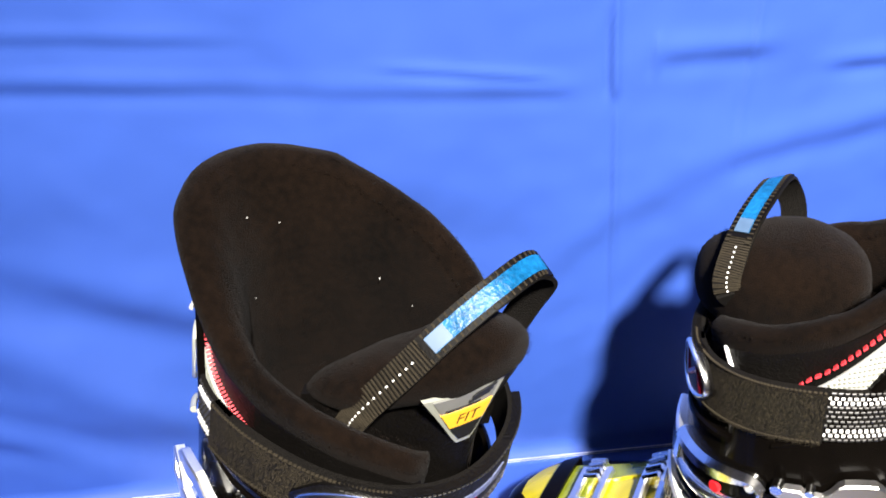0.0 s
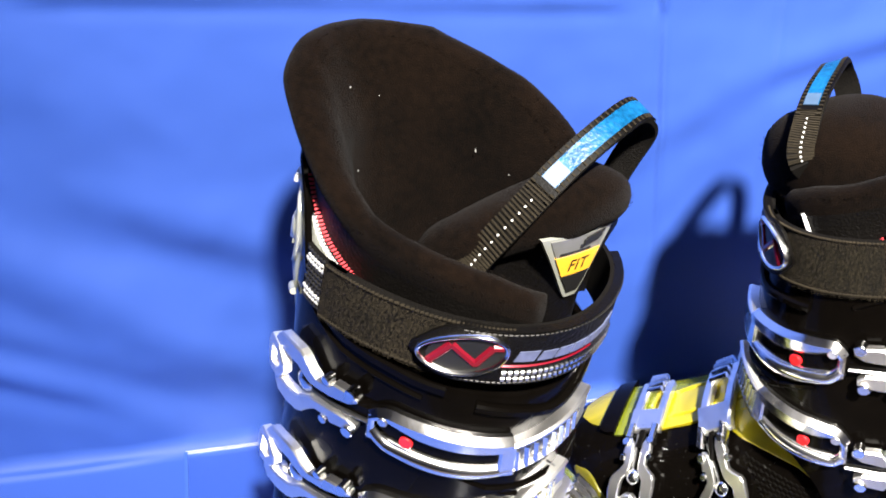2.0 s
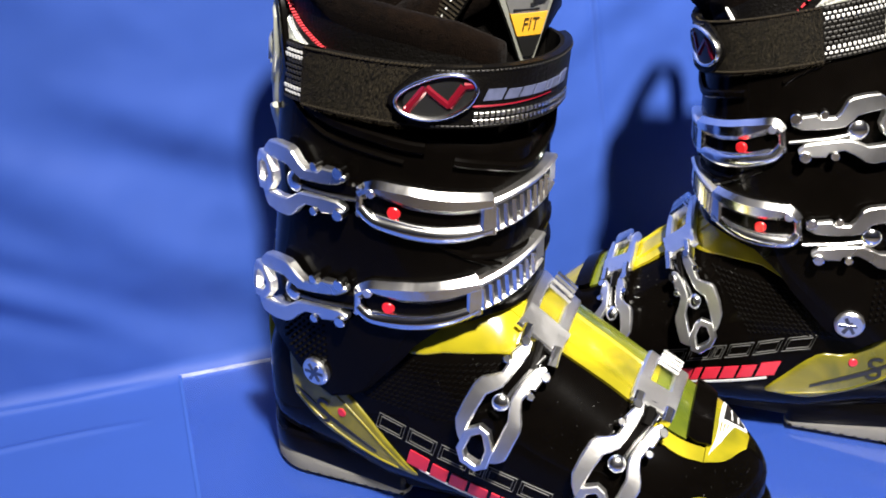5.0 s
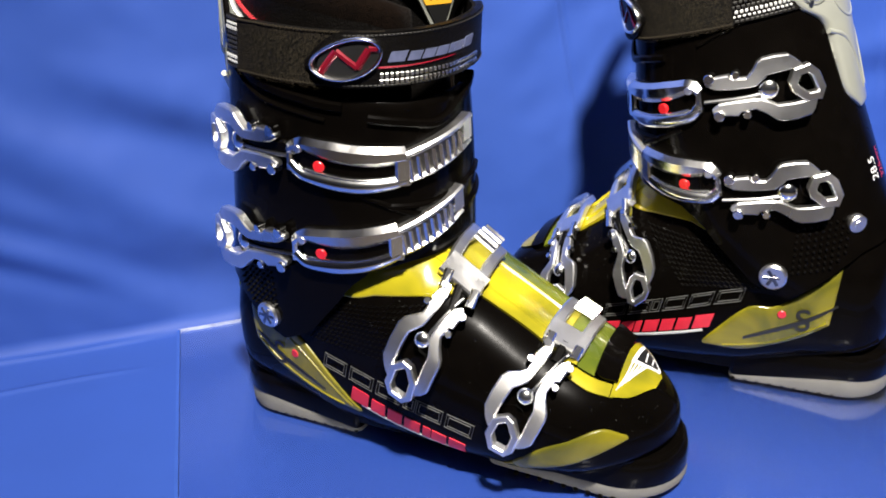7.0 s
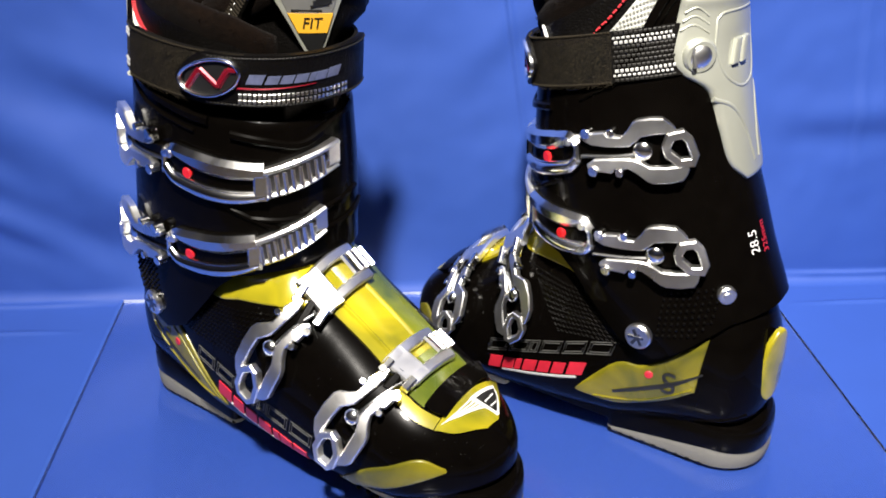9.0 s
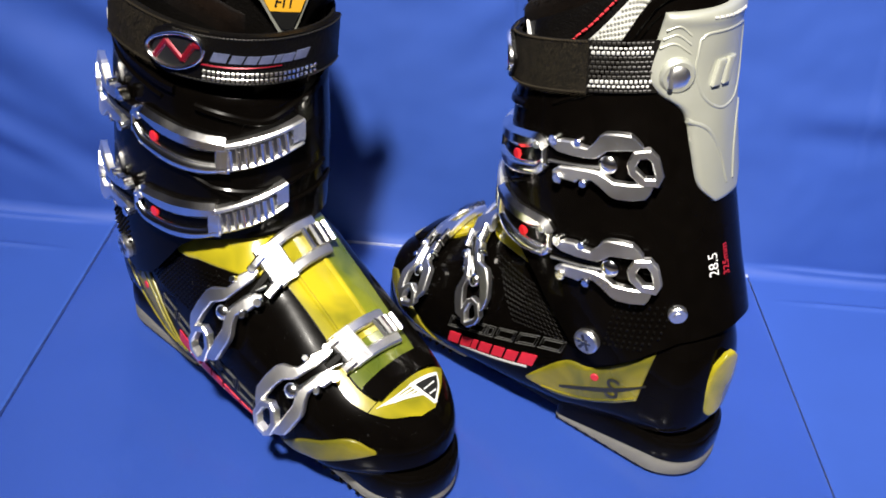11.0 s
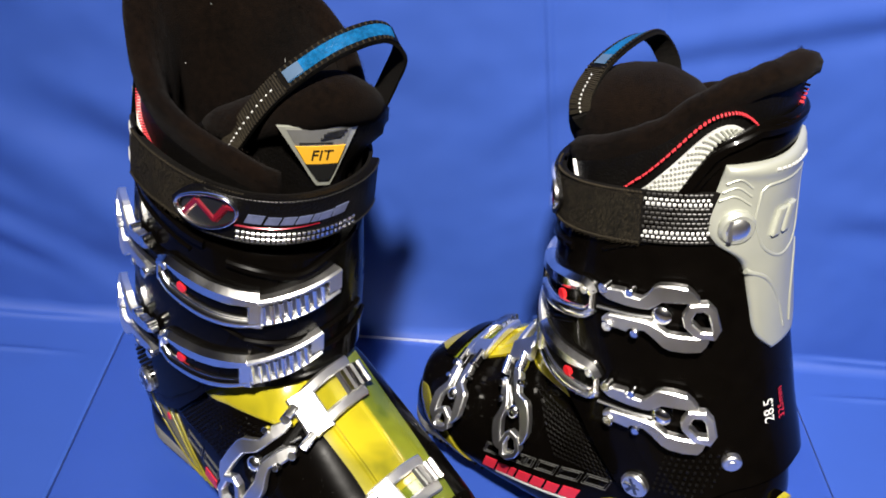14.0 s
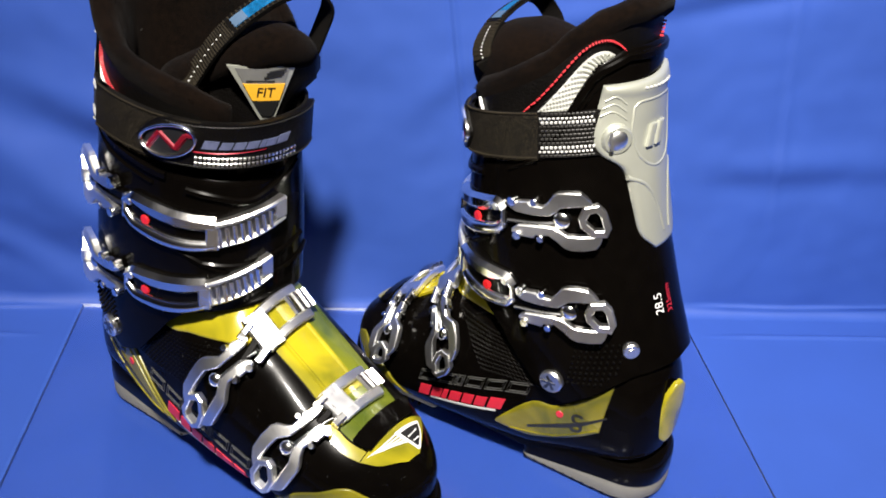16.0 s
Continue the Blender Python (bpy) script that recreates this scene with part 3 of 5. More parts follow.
def build_boot(side, place, yaw, stance, tongue_at, front_shift, loop_track, words):
    """One ski boot. side: +1 left boot, -1 right boot. tongue_at: spine of the tongue's pad; front_shift: the tongue's front, off that spine."""
    CUFF.update(stance)
    root = new("ski_boot")
    root.matrix_world = pose(*place, 0, 0, yaw)
    tagged(root, words, "ski boot", group="pair of ski boots")

    def piece(name, bm, mat, parent=root, label="", smooth=40):
        return part(name, flip(bm, side), mat, parent, label, smooth)

    # lower shell
    bm = bmesh.new()
    us = np.concatenate([SHELL_HEEL + 0.0002 + 0.03 * np.linspace(0, 1, 9) ** 2, np.linspace(0.04, 0.26, 34), SHELL_TOE - 0.0003 - 0.052 * np.linspace(1, 0, 14) ** 2])
    add_grid(bm, [[shell_point(u, ph) for ph in np.linspace(0, 360, 72, endpoint=False)] for u in us], wrap=True, cap0=True, cap1=True)
    shell = piece("shell", bm, M_SHELL, label="glossy black lower shell", smooth=60)

    # sole blocks with grey tread
    heel = sole_outline(0.0, 0.108, 0.038, 0.034, 0.006)
    toe = sole_outline(0.205, 0.326, 0.037, 0.004, 0.040)
    wedge = lambda u: float(np.interp(u, (0.0, 0.03, 0.065, 0.108), (0.0125, 0.0155, 0.0125, 0.004)))
    for name, outline, low, high in (
        ("heel_tread", heel, lambda u: 0.0, wedge),
        ("toe_tread", toe, lambda u: float(np.interp(u, (0.2, 0.27, 0.326), (0.004, 0.0, 0.003))), lambda u: 0.0105),
    ):
        bm = bmesh.new()
        add_prism(bm, outline, low, high)
        tread = piece(name, bm, M_SOLE, label="pale grey rubber tread")
        bm = bmesh.new()
        u0, u1 = (0.036, 0.104) if "heel" in name else (0.225, 0.29)
        for u in np.linspace(u0, u1, 9):
            for v in (-0.0372, 0.0372):
                add_box(bm, (u, v * 0.985, 0.0012), (0.0028, 0.0026, 0.0022), None, 0.0004)
        tagged(piece("tread_edge", bm, M_RUBBER, tread), kind="stuff")
    bm = bmesh.new()
    add_prism(bm, [(u * 1.0, v * 1.015) for u, v in heel], lambda u: wedge(u) - 0.001, lambda u: 0.034)
    piece("heel_block", bm, M_SHELL)
    bm = bmesh.new()
    add_prism(bm, toe, lambda u: 0.0095, lambda u: 0.031)
    piece("toe_block", bm, M_SHELL)
    bm = bmesh.new()
    add_prism(bm, sole_outline(0.09, 0.23, 0.036, 0.01, 0.01), lambda u: 0.008, lambda u: 0.03)
    piece("arch", bm, M_SHELL)
    bm = bmesh.new()
    rim = smooth_curve([(0.012, 0.046), (0.06, 0.030), (0.11, 0.021), (0.17, 0.018), (0.23, 0.020), (0.28, 0.027), (0.305, 0.031)], 40)
    add_bar(bm, lambda s, t, h: shell_uz(s, t, h), rim, 0.0035, -0.001, 0.0012)
    piece("welt", bm, M_SHELL)

    # gold parts of the shell
    bm = bmesh.new()
    add_patch(bm, on_shell, [(66, 0.150), (66, 0.19), (66, 0.23), (63, 0.252)], [(95, 0.150), (96, 0.19), (96, 0.23), (95, 0.252)], 0.0022, 30, 18)
    tongue = piece("tongue_plate", bm, M_GOLD, label="translucent gold instep plate", smooth=60)
    bm = bmesh.new()
    add_patch(bm, on_shell, [(63, 0.2522), (61, 0.262), (60, 0.274)], [(114, 0.2522), (113, 0.262), (112, 0.274)], 0.0021, 8, 14)
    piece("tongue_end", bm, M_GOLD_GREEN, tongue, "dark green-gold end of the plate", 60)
    # far slope of the plate, shaded by its darker colour
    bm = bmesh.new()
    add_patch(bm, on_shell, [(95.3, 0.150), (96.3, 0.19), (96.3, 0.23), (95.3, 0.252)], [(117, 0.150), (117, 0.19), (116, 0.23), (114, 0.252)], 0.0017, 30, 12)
    piece("tongue_facet", bm, M_GOLD_GREEN, tongue, "sloping facet of the plate, its shade painted green-gold", 60)
    for q in (74, 94):
        bm = bmesh.new()
        add_bar(bm, on_shell, [(q, 0.16), (q, 0.2), (q, 0.23), (q - 1, 0.251)], [0.004, 0.003], 0.0015, 0.0034, 20)
        piece("tongue_ridge", bm, M_GOLD, tongue)
    bm = bmesh.new()
    add_patch(bm, on_shell, [(61, 0.2735), (60, 0.279), (62, 0.2860)], [(128, 0.2715), (124, 0.2765), (120, 0.2835)], 0.0046, 8, 20)
    piece("toe_bar", bm, M_SHELL)
    bm = bmesh.new()
    add_patch(bm, on_shell, [(49 if side < 0 else 66, 0.2850), (57 if side < 0 else 70, 0.296), (80, 0.3055)], [(140, 0.2850), (122, 0.297), (100, 0.3060)], 0.0016, 14, 14)
    if side < 0:
        add_patch(bm, on_shell, [(53, 0.2540), (50, 0.264), (48, 0.275), (49, 0.2845)], [(62.4, 0.2540), (59.6, 0.264), (58.6, 0.275), (60, 0.2845)], 0.0016, 14, 5)
    badge = piece("toe_panel", bm, M_GOLD, label="gold toe panel with a shield badge" if side < 0 else "gold toe panel", smooth=60)
    if side < 0:  # the other toe is turned away
        bm = bmesh.new()
        add_patch(bm, on_shell, [(88, 0.2885), (92, 0.2955), (101, 0.3040)], [(124, 0.2885), (119, 0.2960), (105, 0.3040)], 0.0022, 10, 8)
        piece("shield", bm, M_WHITE, badge, "white and black shield badge")
        bm = bmesh.new()
        add_patch(bm, on_shell, [(92, 0.2905), (96, 0.2960), (102, 0.3020)], [(120, 0.2905), (115, 0.2963), (104, 0.3020)], 0.0027, 8, 6)
        piece("shield_field", bm, M_BLACK, badge)
        for k in range(5):
            bm = bmesh.new()
            q = 56 + 3.2 * k
            add_bar(bm, on_shell, [(q, 0.2868 + 0.0011 * k), (q + 16, 0.2892 + 0.0014 * k), (92 + k, 0.2895 + 0.0020 * k)], [0.0004, 0.0010, 0.0012], 0.001, 0.0021, 8)
            piece("shield_streak", bm, M_WHITE, badge)
        bm = bmesh.new()
        add_bar(bm, on_shell, [(97, 0.2950), (112, 0.2935)], 0.0016, 0.002, 0.0032)
        add_bar(bm, on_shell, [(100, 0.2985), (110, 0.2978)], 0.0013, 0.002, 0.0032)
        piece("shield_marks", bm, M_WHITE, badge)

    def gold_side(name, low, high, mat, label="", h=0.0014, n=20):
        bm = bmesh.new()
        add_patch(bm, shell_uz, low, high, h, n, 10, round_by=0.0009)
        return piece(name, bm, mat, root, label, 60)

    bm = bmesh.new()
    if side < 0:
        add_patch(bm, on_shell, [(29, 0.108), (30, 0.132), (41, 0.165), (51, 0.182), (65.5, 0.196)], [(29.6, 0.1082), (43, 0.131), (56, 0.149), (72, 0.152), (96, 0.1495)], 0.0015, 26, 12, round_by=0.0009)
    else:
        add_patch(bm, on_shell, [(30, 0.125), (40, 0.155), (47, 0.173), (56, 0.186), (65.5, 0.192)], [(30.6, 0.1252), (42, 0.137), (50, 0.147), (72, 0.150), (96, 0.1495)], 0.0015, 26, 12, round_by=0.0009)
    piece("ankle_panel", bm, M_GOLD, root, "gold plastic panel above the instep", 60)
    if side < 0:
        edges = [(0.038, 0.071), (0.056, 0.055), (0.078, 0.0445), (0.100, 0.0395), (0.124, 0.0365)], [(0.034, 0.105), (0.050, 0.100), (0.070, 0.090), (0.091, 0.074), (0.124, 0.0385)]
    else:
        edges = [(0.044, 0.062), (0.060, 0.051), (0.080, 0.042), (0.100, 0.0365), (0.126, 0.0395)], [(0.040, 0.104), (0.056, 0.090), (0.0785, 0.0745), (0.098, 0.0715), (0.126, 0.0415)]
    panel = gold_side("side_panel", *edges, M_GOLD_DARK, "olive gold side panel with a dark arrow and letter")
    gold_side("toe_side_panel", [(0.222, 0.021), (0.250, 0.029), (0.272, 0.038), (0.290, 0.047), (0.299, 0.052)], [(0.224, 0.023), (0.248, 0.043), (0.267, 0.053), (0.284, 0.0600), (0.298, 0.054)], M_GOLD_DARK, "olive gold flash beside the toe")
    bm = bmesh.new()
    add_patch(bm, cuff_on_heel, [(164, 0.050), (150, 0.060), (146, 0.078), (151, 0.096), (163, 0.106)], [(170, 0.050), (186, 0.060), (190, 0.078), (186, 0.096), (172, 0.106)], 0.0022, 14, 12, round_by=0.0012)
    piece("heel_panel", bm, M_GOLD, root, "bright gold panel at the back of the heel", 60)

    ridges = [([(0.038, 0.097), (0.062, 0.086), (0.090, 0.066), (0.118, 0.0405)], 0.0022), ([(0.042, 0.072), (0.060, 0.058), (0.084, 0.047), (0.112, 0.0400)], 0.0018)]
    if side > 0:
        ridges = [([(0.046, 0.064), (0.062, 0.054), (0.082, 0.045), (0.112, 0.0400)], 0.0016)]
    for lowp, highp in ridges:
        bm = bmesh.new()
        add_bar(bm, shell_uz, lowp, highp, 0.0008, 0.0022, 24, dome=True)
        piece("panel_ridge", bm, M_GOLD_DARK, panel, "", 60)
    # prints on the outer side
    bm = bmesh.new()
    add_patch(bm, shell_uz, [(0.040, 0.0770), (0.062, 0.0620), (0.098, 0.0475)], [(0.041, 0.0775), (0.062, 0.0655), (0.098, 0.0495)], 0.0019, 10, 3)
    piece("arrow_print", bm, M_BLACK, panel)
    bm = lettering("S", lambda x, y, h: shell_uz(0.0610 - x * side, 0.0650 + y, 0.0022), 0.024, side)
    piece("letter_print", bm, M_BLACK, panel)
    bm = bmesh.new()
    add_disc(bm, shell_uz, 0.0745, 0.0690, 0.0030, 0.001, 0.0022, 12)
    piece("red_print", bm, M_REDPRINT, panel)
    bm = bmesh.new()
    slope, z_red, z_grey = (0.295, 0.0520, 0.0680) if side < 0 else (0.21, 0.0590, 0.0770)
    lean = -side * 0.30

    def on_word(x, y, zc, k):  # along and across a printed row
        return x + lean * y, zc - k * (x - 0.118) + y

    u = 0.1195
    for k, wd in enumerate((0.0150, 0.0120, 0.0118, 0.0128, 0.0060, 0.0116, 0.0128)):
        wd *= 1.0 if side < 0 else 1.10
        tall = 0.0050 if k not in (0, 6) else 0.0060
        bm = bmesh.new()
        a, b = u, u + wd * 0.84
        add_patch(bm, shell_uz, [on_word(x, -0.0050, z_red, slope) for x in np.linspace(a, b, 4)], [on_word(x, tall, z_red, slope) for x in np.linspace(a, b, 4)], 0.0007, 6, 4)
        piece("brand_bar", bm, M_REDPRINT, root, "red printed bar")
        u += wd
    u = 0.100
    for k, wd in enumerate((0.0200, 0.0205, 0.0200, 0.0090, 0.0200, 0.0210)):
        a, b = u, u + wd * 0.86
        for inset in (0.0, 0.0018):
            bm = bmesh.new()
            pts = [on_word(b - inset, 0.0055 - inset, z_grey, 0.245), on_word(a + inset, 0.0055 - inset, z_grey, 0.245), on_word(a + inset, -0.0050 + inset, z_grey, 0.245), on_word(b - inset, -0.0050 + inset, z_grey, 0.245)]
            add_bar(bm, shell_uz, pts, 0.0005, -0.0005, 0.0004, 0, True, 0.0002)
            piece("model_bar", bm, M_GREYPRINT, root, "outlined grey printed bar")
        u += wd
    bm = bmesh.new()
    add_bar(bm, shell_uz, [(0.126, z_red - 0.0085), (0.16, z_red - 0.0075 - slope * 0.042), (0.195, z_red - 0.0062 - slope * 0.077)], 0.0020, -0.0005, 0.0005, 12, False, 0.0002)
    piece("underline", bm, M_MESH, root, "thin pale grey printed line")
    # woven grip field before the ankle
    bm = bmesh.new()
    for i in range(11):
        for j in range(19):
            a, b = j / 18, i / 10
            u = (0.1030 + 0.0700 * a) * (1 - b) + (0.0800 + 0.0640 * a) * b
            z = (0.1135 + 0.0090 * a) * (1 - b) + (0.0880 - 0.0030 * a) * b
            add_bar(bm, shell_uz, [(u - 0.0013, z - 0.0006), (u + 0.0013, z + 0.0008)], 0.0011, -0.0006, 0.0006, 0, False, 0.0002)
    tagged(piece("grip_field", bm, M_RUBBER, root, "field of small raised grip marks"), kind="stuff")

    # dust and scuffs on the gloss
    rnd = random.Random(11)
    bm = bmesh.new()
    for k in range(80):
        u, ph = rnd.uniform(0.12, 0.31), rnd.uniform(18, 60)
        p = shell_point(u, ph, 0.0003)
        add_box(bm, p, (rnd.uniform(0.0002, 0.0006), rnd.uniform(0.0002, 0.0004), 0.0002), Euler((rnd.uniform(0, 3), rnd.uniform(0, 3), 0)).to_matrix())
    tagged(piece("dust", bm, M_GREYPRINT, shell, "pale dust specks"), kind="stuff")

    # cuff
    bm = bmesh.new()
    ths = np.linspace(-180, 180, 96, endpoint=False)
    rows = []
    for k in np.linspace(0, 1, 20):
        rows.append([cuff_point(t, by_angle(CUFF_LOW, t) + (cuff_top(t) - by_angle(CUFF_LOW, t)) * k, 0.0028 + 0.0012 * math.sin(k * math.pi)) for t in ths])
    rows.append([cuff_point(t, cuff_top(t) + 0.0015, 0.001) for t in ths])
    for k in np.linspace(1, 0, 12):
        rows.append([cuff_point(t, by_angle(CUFF_LOW, t) + (cuff_top(t) - by_angle(CUFF_LOW, t)) * k, -0.0012) for t in ths])
    vs = add_grid(bm, rows, wrap=True)
    for j in range(len(ths)):
        k = (j + 1) % len(ths)
        bm.faces.new((vs[-1][j], vs[-1][k], vs[0][k], vs[0][j]))
    cuff = piece("cuff", bm, M_SHELL, label="glossy black cuff wrapped round the ankle", smooth=55)
    bm = bmesh.new()
    add_bar(bm, on_cuff, [(t, cuff_top(t) - 0.004) for t in range(70, 292, 6)], 0.006, 0.002, 0.0055)
    add_bar(bm, on_cuff, [(t, cuff_top(t) - 0.013) for t in range(78, 132, 5)], 0.003, 0.002, 0.0048)
    piece("cuff_rim", bm, M_SHELL, cuff)
    bm = bmesh.new()
    add_bar(bm, on_cuff, [(58, 0.240), (40, 0.236), (20, 0.232), (2, 0.240), (-14, 0.250)], 0.005, 0.0, 0.0062, 24)
    add_bar(bm, on_cuff, [(50, 0.186), (30, 0.184), (10, 0.186), (-20, 0.190)], 0.004, 0.0, 0.0058, 24)
    add_bar(bm, on_cuff, [(66, 0.196), (30, 0.176), (5, 0.172), (-30, 0.176)], 0.004, 0.0, 0.0058, 24)
    piece("cuff_overlap", bm, M_SHELL, cuff)
    bm = bmesh.new()
    for i in range(8):
        for j in range(9):
            u, z = 0.042 + 0.0036 * j, 0.138 - 0.0042 * i - 0.0006 * j
            if z > by_angle(CUFF_LOW, cuff_theta(u, z)) + 0.006:
                add_disc(bm, cuff_uz, u, z, 0.0009, 0.002, 0.0046, 6)
    tagged(piece("cuff_dots", bm, M_RUBBER, cuff, "field of fine raised dots"), kind="stuff")
    bm = bmesh.new()
    add_disc(bm, cuff_uz, CUFF["bolt"], 0.101, 0.0090, 0.002, 0.0068, 24)
    bolt = piece("pivot_bolt", bm, M_SATIN, cuff, "round slotted metal pivot bolt")
    bm = bmesh.new()
    for k in range(3):
        a = math.pi * k / 3
        du, dz = 0.006 * math.cos(a), 0.006 * math.sin(a)
        add_bar(bm, cuff_uz, [(CUFF["bolt"] - du, 0.101 - dz), (CUFF["bolt"] + du, 0.101 + dz)], 0.0022, 0.006, 0.0073, 0, False, 0.0003)
    piece("bolt_slots", bm, M_STEEL, bolt)
    bm = bmesh.new()
    add_disc(bm, cuff_uz, 0.0385, 0.134, 0.0062, 0.002, 0.0066, 20)
    rivet = piece("rivet", bm, M_SATIN, cuff, "round silver rivet")
    bm = bmesh.new()
    add_disc(bm, cuff_uz, 0.0385, 0.134, 0.003, 0.006, 0.0072, 14)
    piece("rivet_centre", bm, M_SATIN, rivet)

    # size print at the back of the cuff, reading upwards
    def size_place(th, z):
        return lambda x, y, h: cuff_point(th - side * y / 0.05 * 57.3, z + x, 0.0042)

    piece("size_print", lettering("28.5", size_place(162.0, 0.163), 0.0090, side), M_WHITE, cuff)
    piece("length_print", lettering("325mm", size_place(172.0, 0.164), 0.0066, side), M_REDPRINT, cuff)

    # silver spoiler behind the calf
    bm = bmesh.new()
    k0 = CUFF["plate"]
    left = [(131 + k0, 0.3150), (128.5 + k0, 0.303), (123 + k0, 0.281), (128 + k0, 0.2700), (145 + k0 / 2, 0.258), (150 + k0 / 2, 0.235), (154 + k0 / 2, 0.214), (166 + k0 / 4, 0.2015)]
    right = [(205, 0.3220), (209, 0.308), (211, 0.280), (210, 0.2680), (208, 0.256), (204, 0.234), (200, 0.214), (188, 0.2015)]

    def plate_fn(s, t, h):  # the plate swells towards its middle and pinches to a keel below
        x = (s - 168) / 40
        swell = 0.0022 * math.exp(-(x * x) * 3) * min(1.0, max(0.0, (t - 0.20) / 0.05))
        dent = -0.0018 * math.exp(-(((s - 170) / 16) ** 2) - ((t - 0.280) / 0.016) ** 2)
        shelf = 0.0016 * math.exp(-(((t - 0.3125) / 0.004) ** 2))
        return on_cuff(s, t, h + swell + dent + shelf)

    add_patch(bm, plate_fn, left, right, 0.0062, 44, 34, sink=-0.002, round_by=0.0030)
    spoiler = piece("spoiler", bm, M_SILVER, root, "silver-grey plastic spoiler plate", 50)
    bm = bmesh.new()
    add_bar(bm, plate_fn, [(152, 0.301), (160, 0.3045), (192, 0.3035), (199, 0.297), (196, 0.276), (186, 0.262), (170, 0.259), (156, 0.268), (150, 0.284)], 0.0022, 0.005, 0.0068, 60, True, dome=True)
    add_bar(bm, plate_fn, [(147, 0.254), (160, 0.248), (170, 0.232), (176, 0.212)], [0.0034, 0.0030, 0.0022], 0.004, 0.0070, 24, dome=True)
    add_bar(bm, plate_fn, [(200, 0.254), (190, 0.246), (184, 0.230), (182, 0.212)], [0.0034, 0.0030, 0.0022], 0.004, 0.0070, 24, dome=True)
    for k in range(3):
        add_bar(bm, plate_fn, [(129 + k0 + 1.5 * k, 0.2955 + 0.0050 * k), (137 + k0 + 1.0 * k, 0.2985 + 0.0050 * k), (146 + k0 * 0.6, 0.2935 + 0.0050 * k)], 0.0016, 0.005, 0.0068, 12, dome=True)
    piece("spoiler_relief", bm, M_SILVER, spoiler)
    for k in range(9):
        bm = bmesh.new()
        add_bar(bm, plate_fn, [(158 + 3.6 * k, 0.3135), (160.4 + 3.6 * k, 0.3135)], 0.0020, 0.005, 0.0069)
        piece("rim_bar", bm, M_MESH, spoiler, "small pale printed bar")
    for q in (0, 9):
        bm = bmesh.new()
        add_patch(bm, plate_fn, [(161 + q, 0.2735), (167 + q, 0.2735)], [(166 + q, 0.2880), (172 + q, 0.2880)], 0.0086, 5, 5, round_by=0.0004)
        piece("spoiler_emblem", bm, M_SILVER, spoiler, "raised pale slanted bar")
    bm = bmesh.new()
    add_disc(bm, plate_fn, 139.5 + k0, 0.2805, 0.0108, 0.003, 0.0090, 28)
    dial = piece("spoiler_dial", bm, M_SILVER, spoiler, "round metal strap stud")
    bm = bmesh.new()
    add_disc(bm, plate_fn, 139.5 + k0, 0.2805, 0.0080, 0.0080, 0.0092, 24, dome=0.0016)
    add_bar(bm, plate_fn, [(139.5 + k0 - 4, 0.2745), (139.5 + k0 - 4, 0.2865)], 0.0030, 0.009, 0.0106, 0, False, 0.0006)
    piece("dial_centre", bm, M_SATIN, dial, "polished stud cap")

    # liner: collar, tongue, mesh, stitching
    bm = bmesh.new()
    t_open = CUFF["open"]
    ths = np.linspace(t_open, 333, 110)
    rows = []
    for t in ths:
        rim = liner_rim(t)
        end = min(1.0, 0.25 + min(t - t_open, 333 - t) / 12.0)
        prof = [(-0.006, 0.215), (-0.005, 0.25), (-0.003, rim - 0.028), (-0.0012, rim - 0.0170), (0.0014, rim - 0.0105), (0.0012, rim - 0.0045), (-0.0020, rim - 0.0006), (-0.0075, rim), (-0.0130, rim - 0.004), (-0.0170, rim - 0.014), (-0.0195, rim - 0.040), (-0.021, 0.22), (-0.021, 0.15), (-0.010, 0.15)]
        r = []
        for h, z in prof:
            slim = 1 - 0.30 * min(1.0, max(0.0, (150 - min(t, 360 - t)) / 60))
            h = h if h > -0.004 else -0.004 + (h + 0.004) * slim
            hm = -0.008
            if -0.004 < h and z > rim - 0.016:  # the roll is fuller behind the calf
                h += 0.0035 * max(0.0, -math.cos(radians(t))) ** 2
            p = cuff_point(t, z, hm + (h - hm) * end)
            r.append(p + Vector((0, 0, wobble(p, 0.0012, 60))))
        rows.append(r)
    add_grid(bm, rows, wrap=True, cap0=True, cap1=True)
    collar = piece("liner_collar", bm, M_FELT, root, "thick brown-black fleece liner collar", 70)
    rnd = random.Random(7)
    bm = bmesh.new()
    for k in range(2600):
        t = rnd.uniform(t_open + 2, 330)
        rim = liner_rim(t)
        h, z = rnd.choice(((0.002, rim - 0.005), (-0.003, rim - 0.001), (-0.008, rim), (-0.013, rim - 0.004)))
        p = cuff_point(t, z + rnd.uniform(-0.002, 0.001), h)
        d = Vector((rnd.uniform(-1, 1), rnd.uniform(-1, 1), rnd.uniform(-0.3, 1))).normalized() * rnd.uniform(0.0006, 0.0015)
        w = Vector((rnd.uniform(-1, 1), rnd.uniform(-1, 1), rnd.uniform(-1, 1))).normalized() * 0.00016
        bm.faces.new([bm.verts.new(q) for q in (p - w - d * 0.3, p + w - d * 0.3, p + d)])
    tagged(piece("collar_fuzz", bm, M_FELT, collar), kind="stuff")
    bm = bmesh.new()
    for k in range(13):
        t = rnd.uniform(120, 300)
        z = rnd.uniform(0.25, liner_rim(t) - 0.022)
        p = cuff_point(t, z, -0.0188)
        turn = Euler((rnd.uniform(0, 3), rnd.uniform(0, 3), rnd.uniform(0, 3))).to_matrix()
        add_box(bm, p, (rnd.uniform(0.0006, 0.0018), 0.0003, 0.0003), turn)
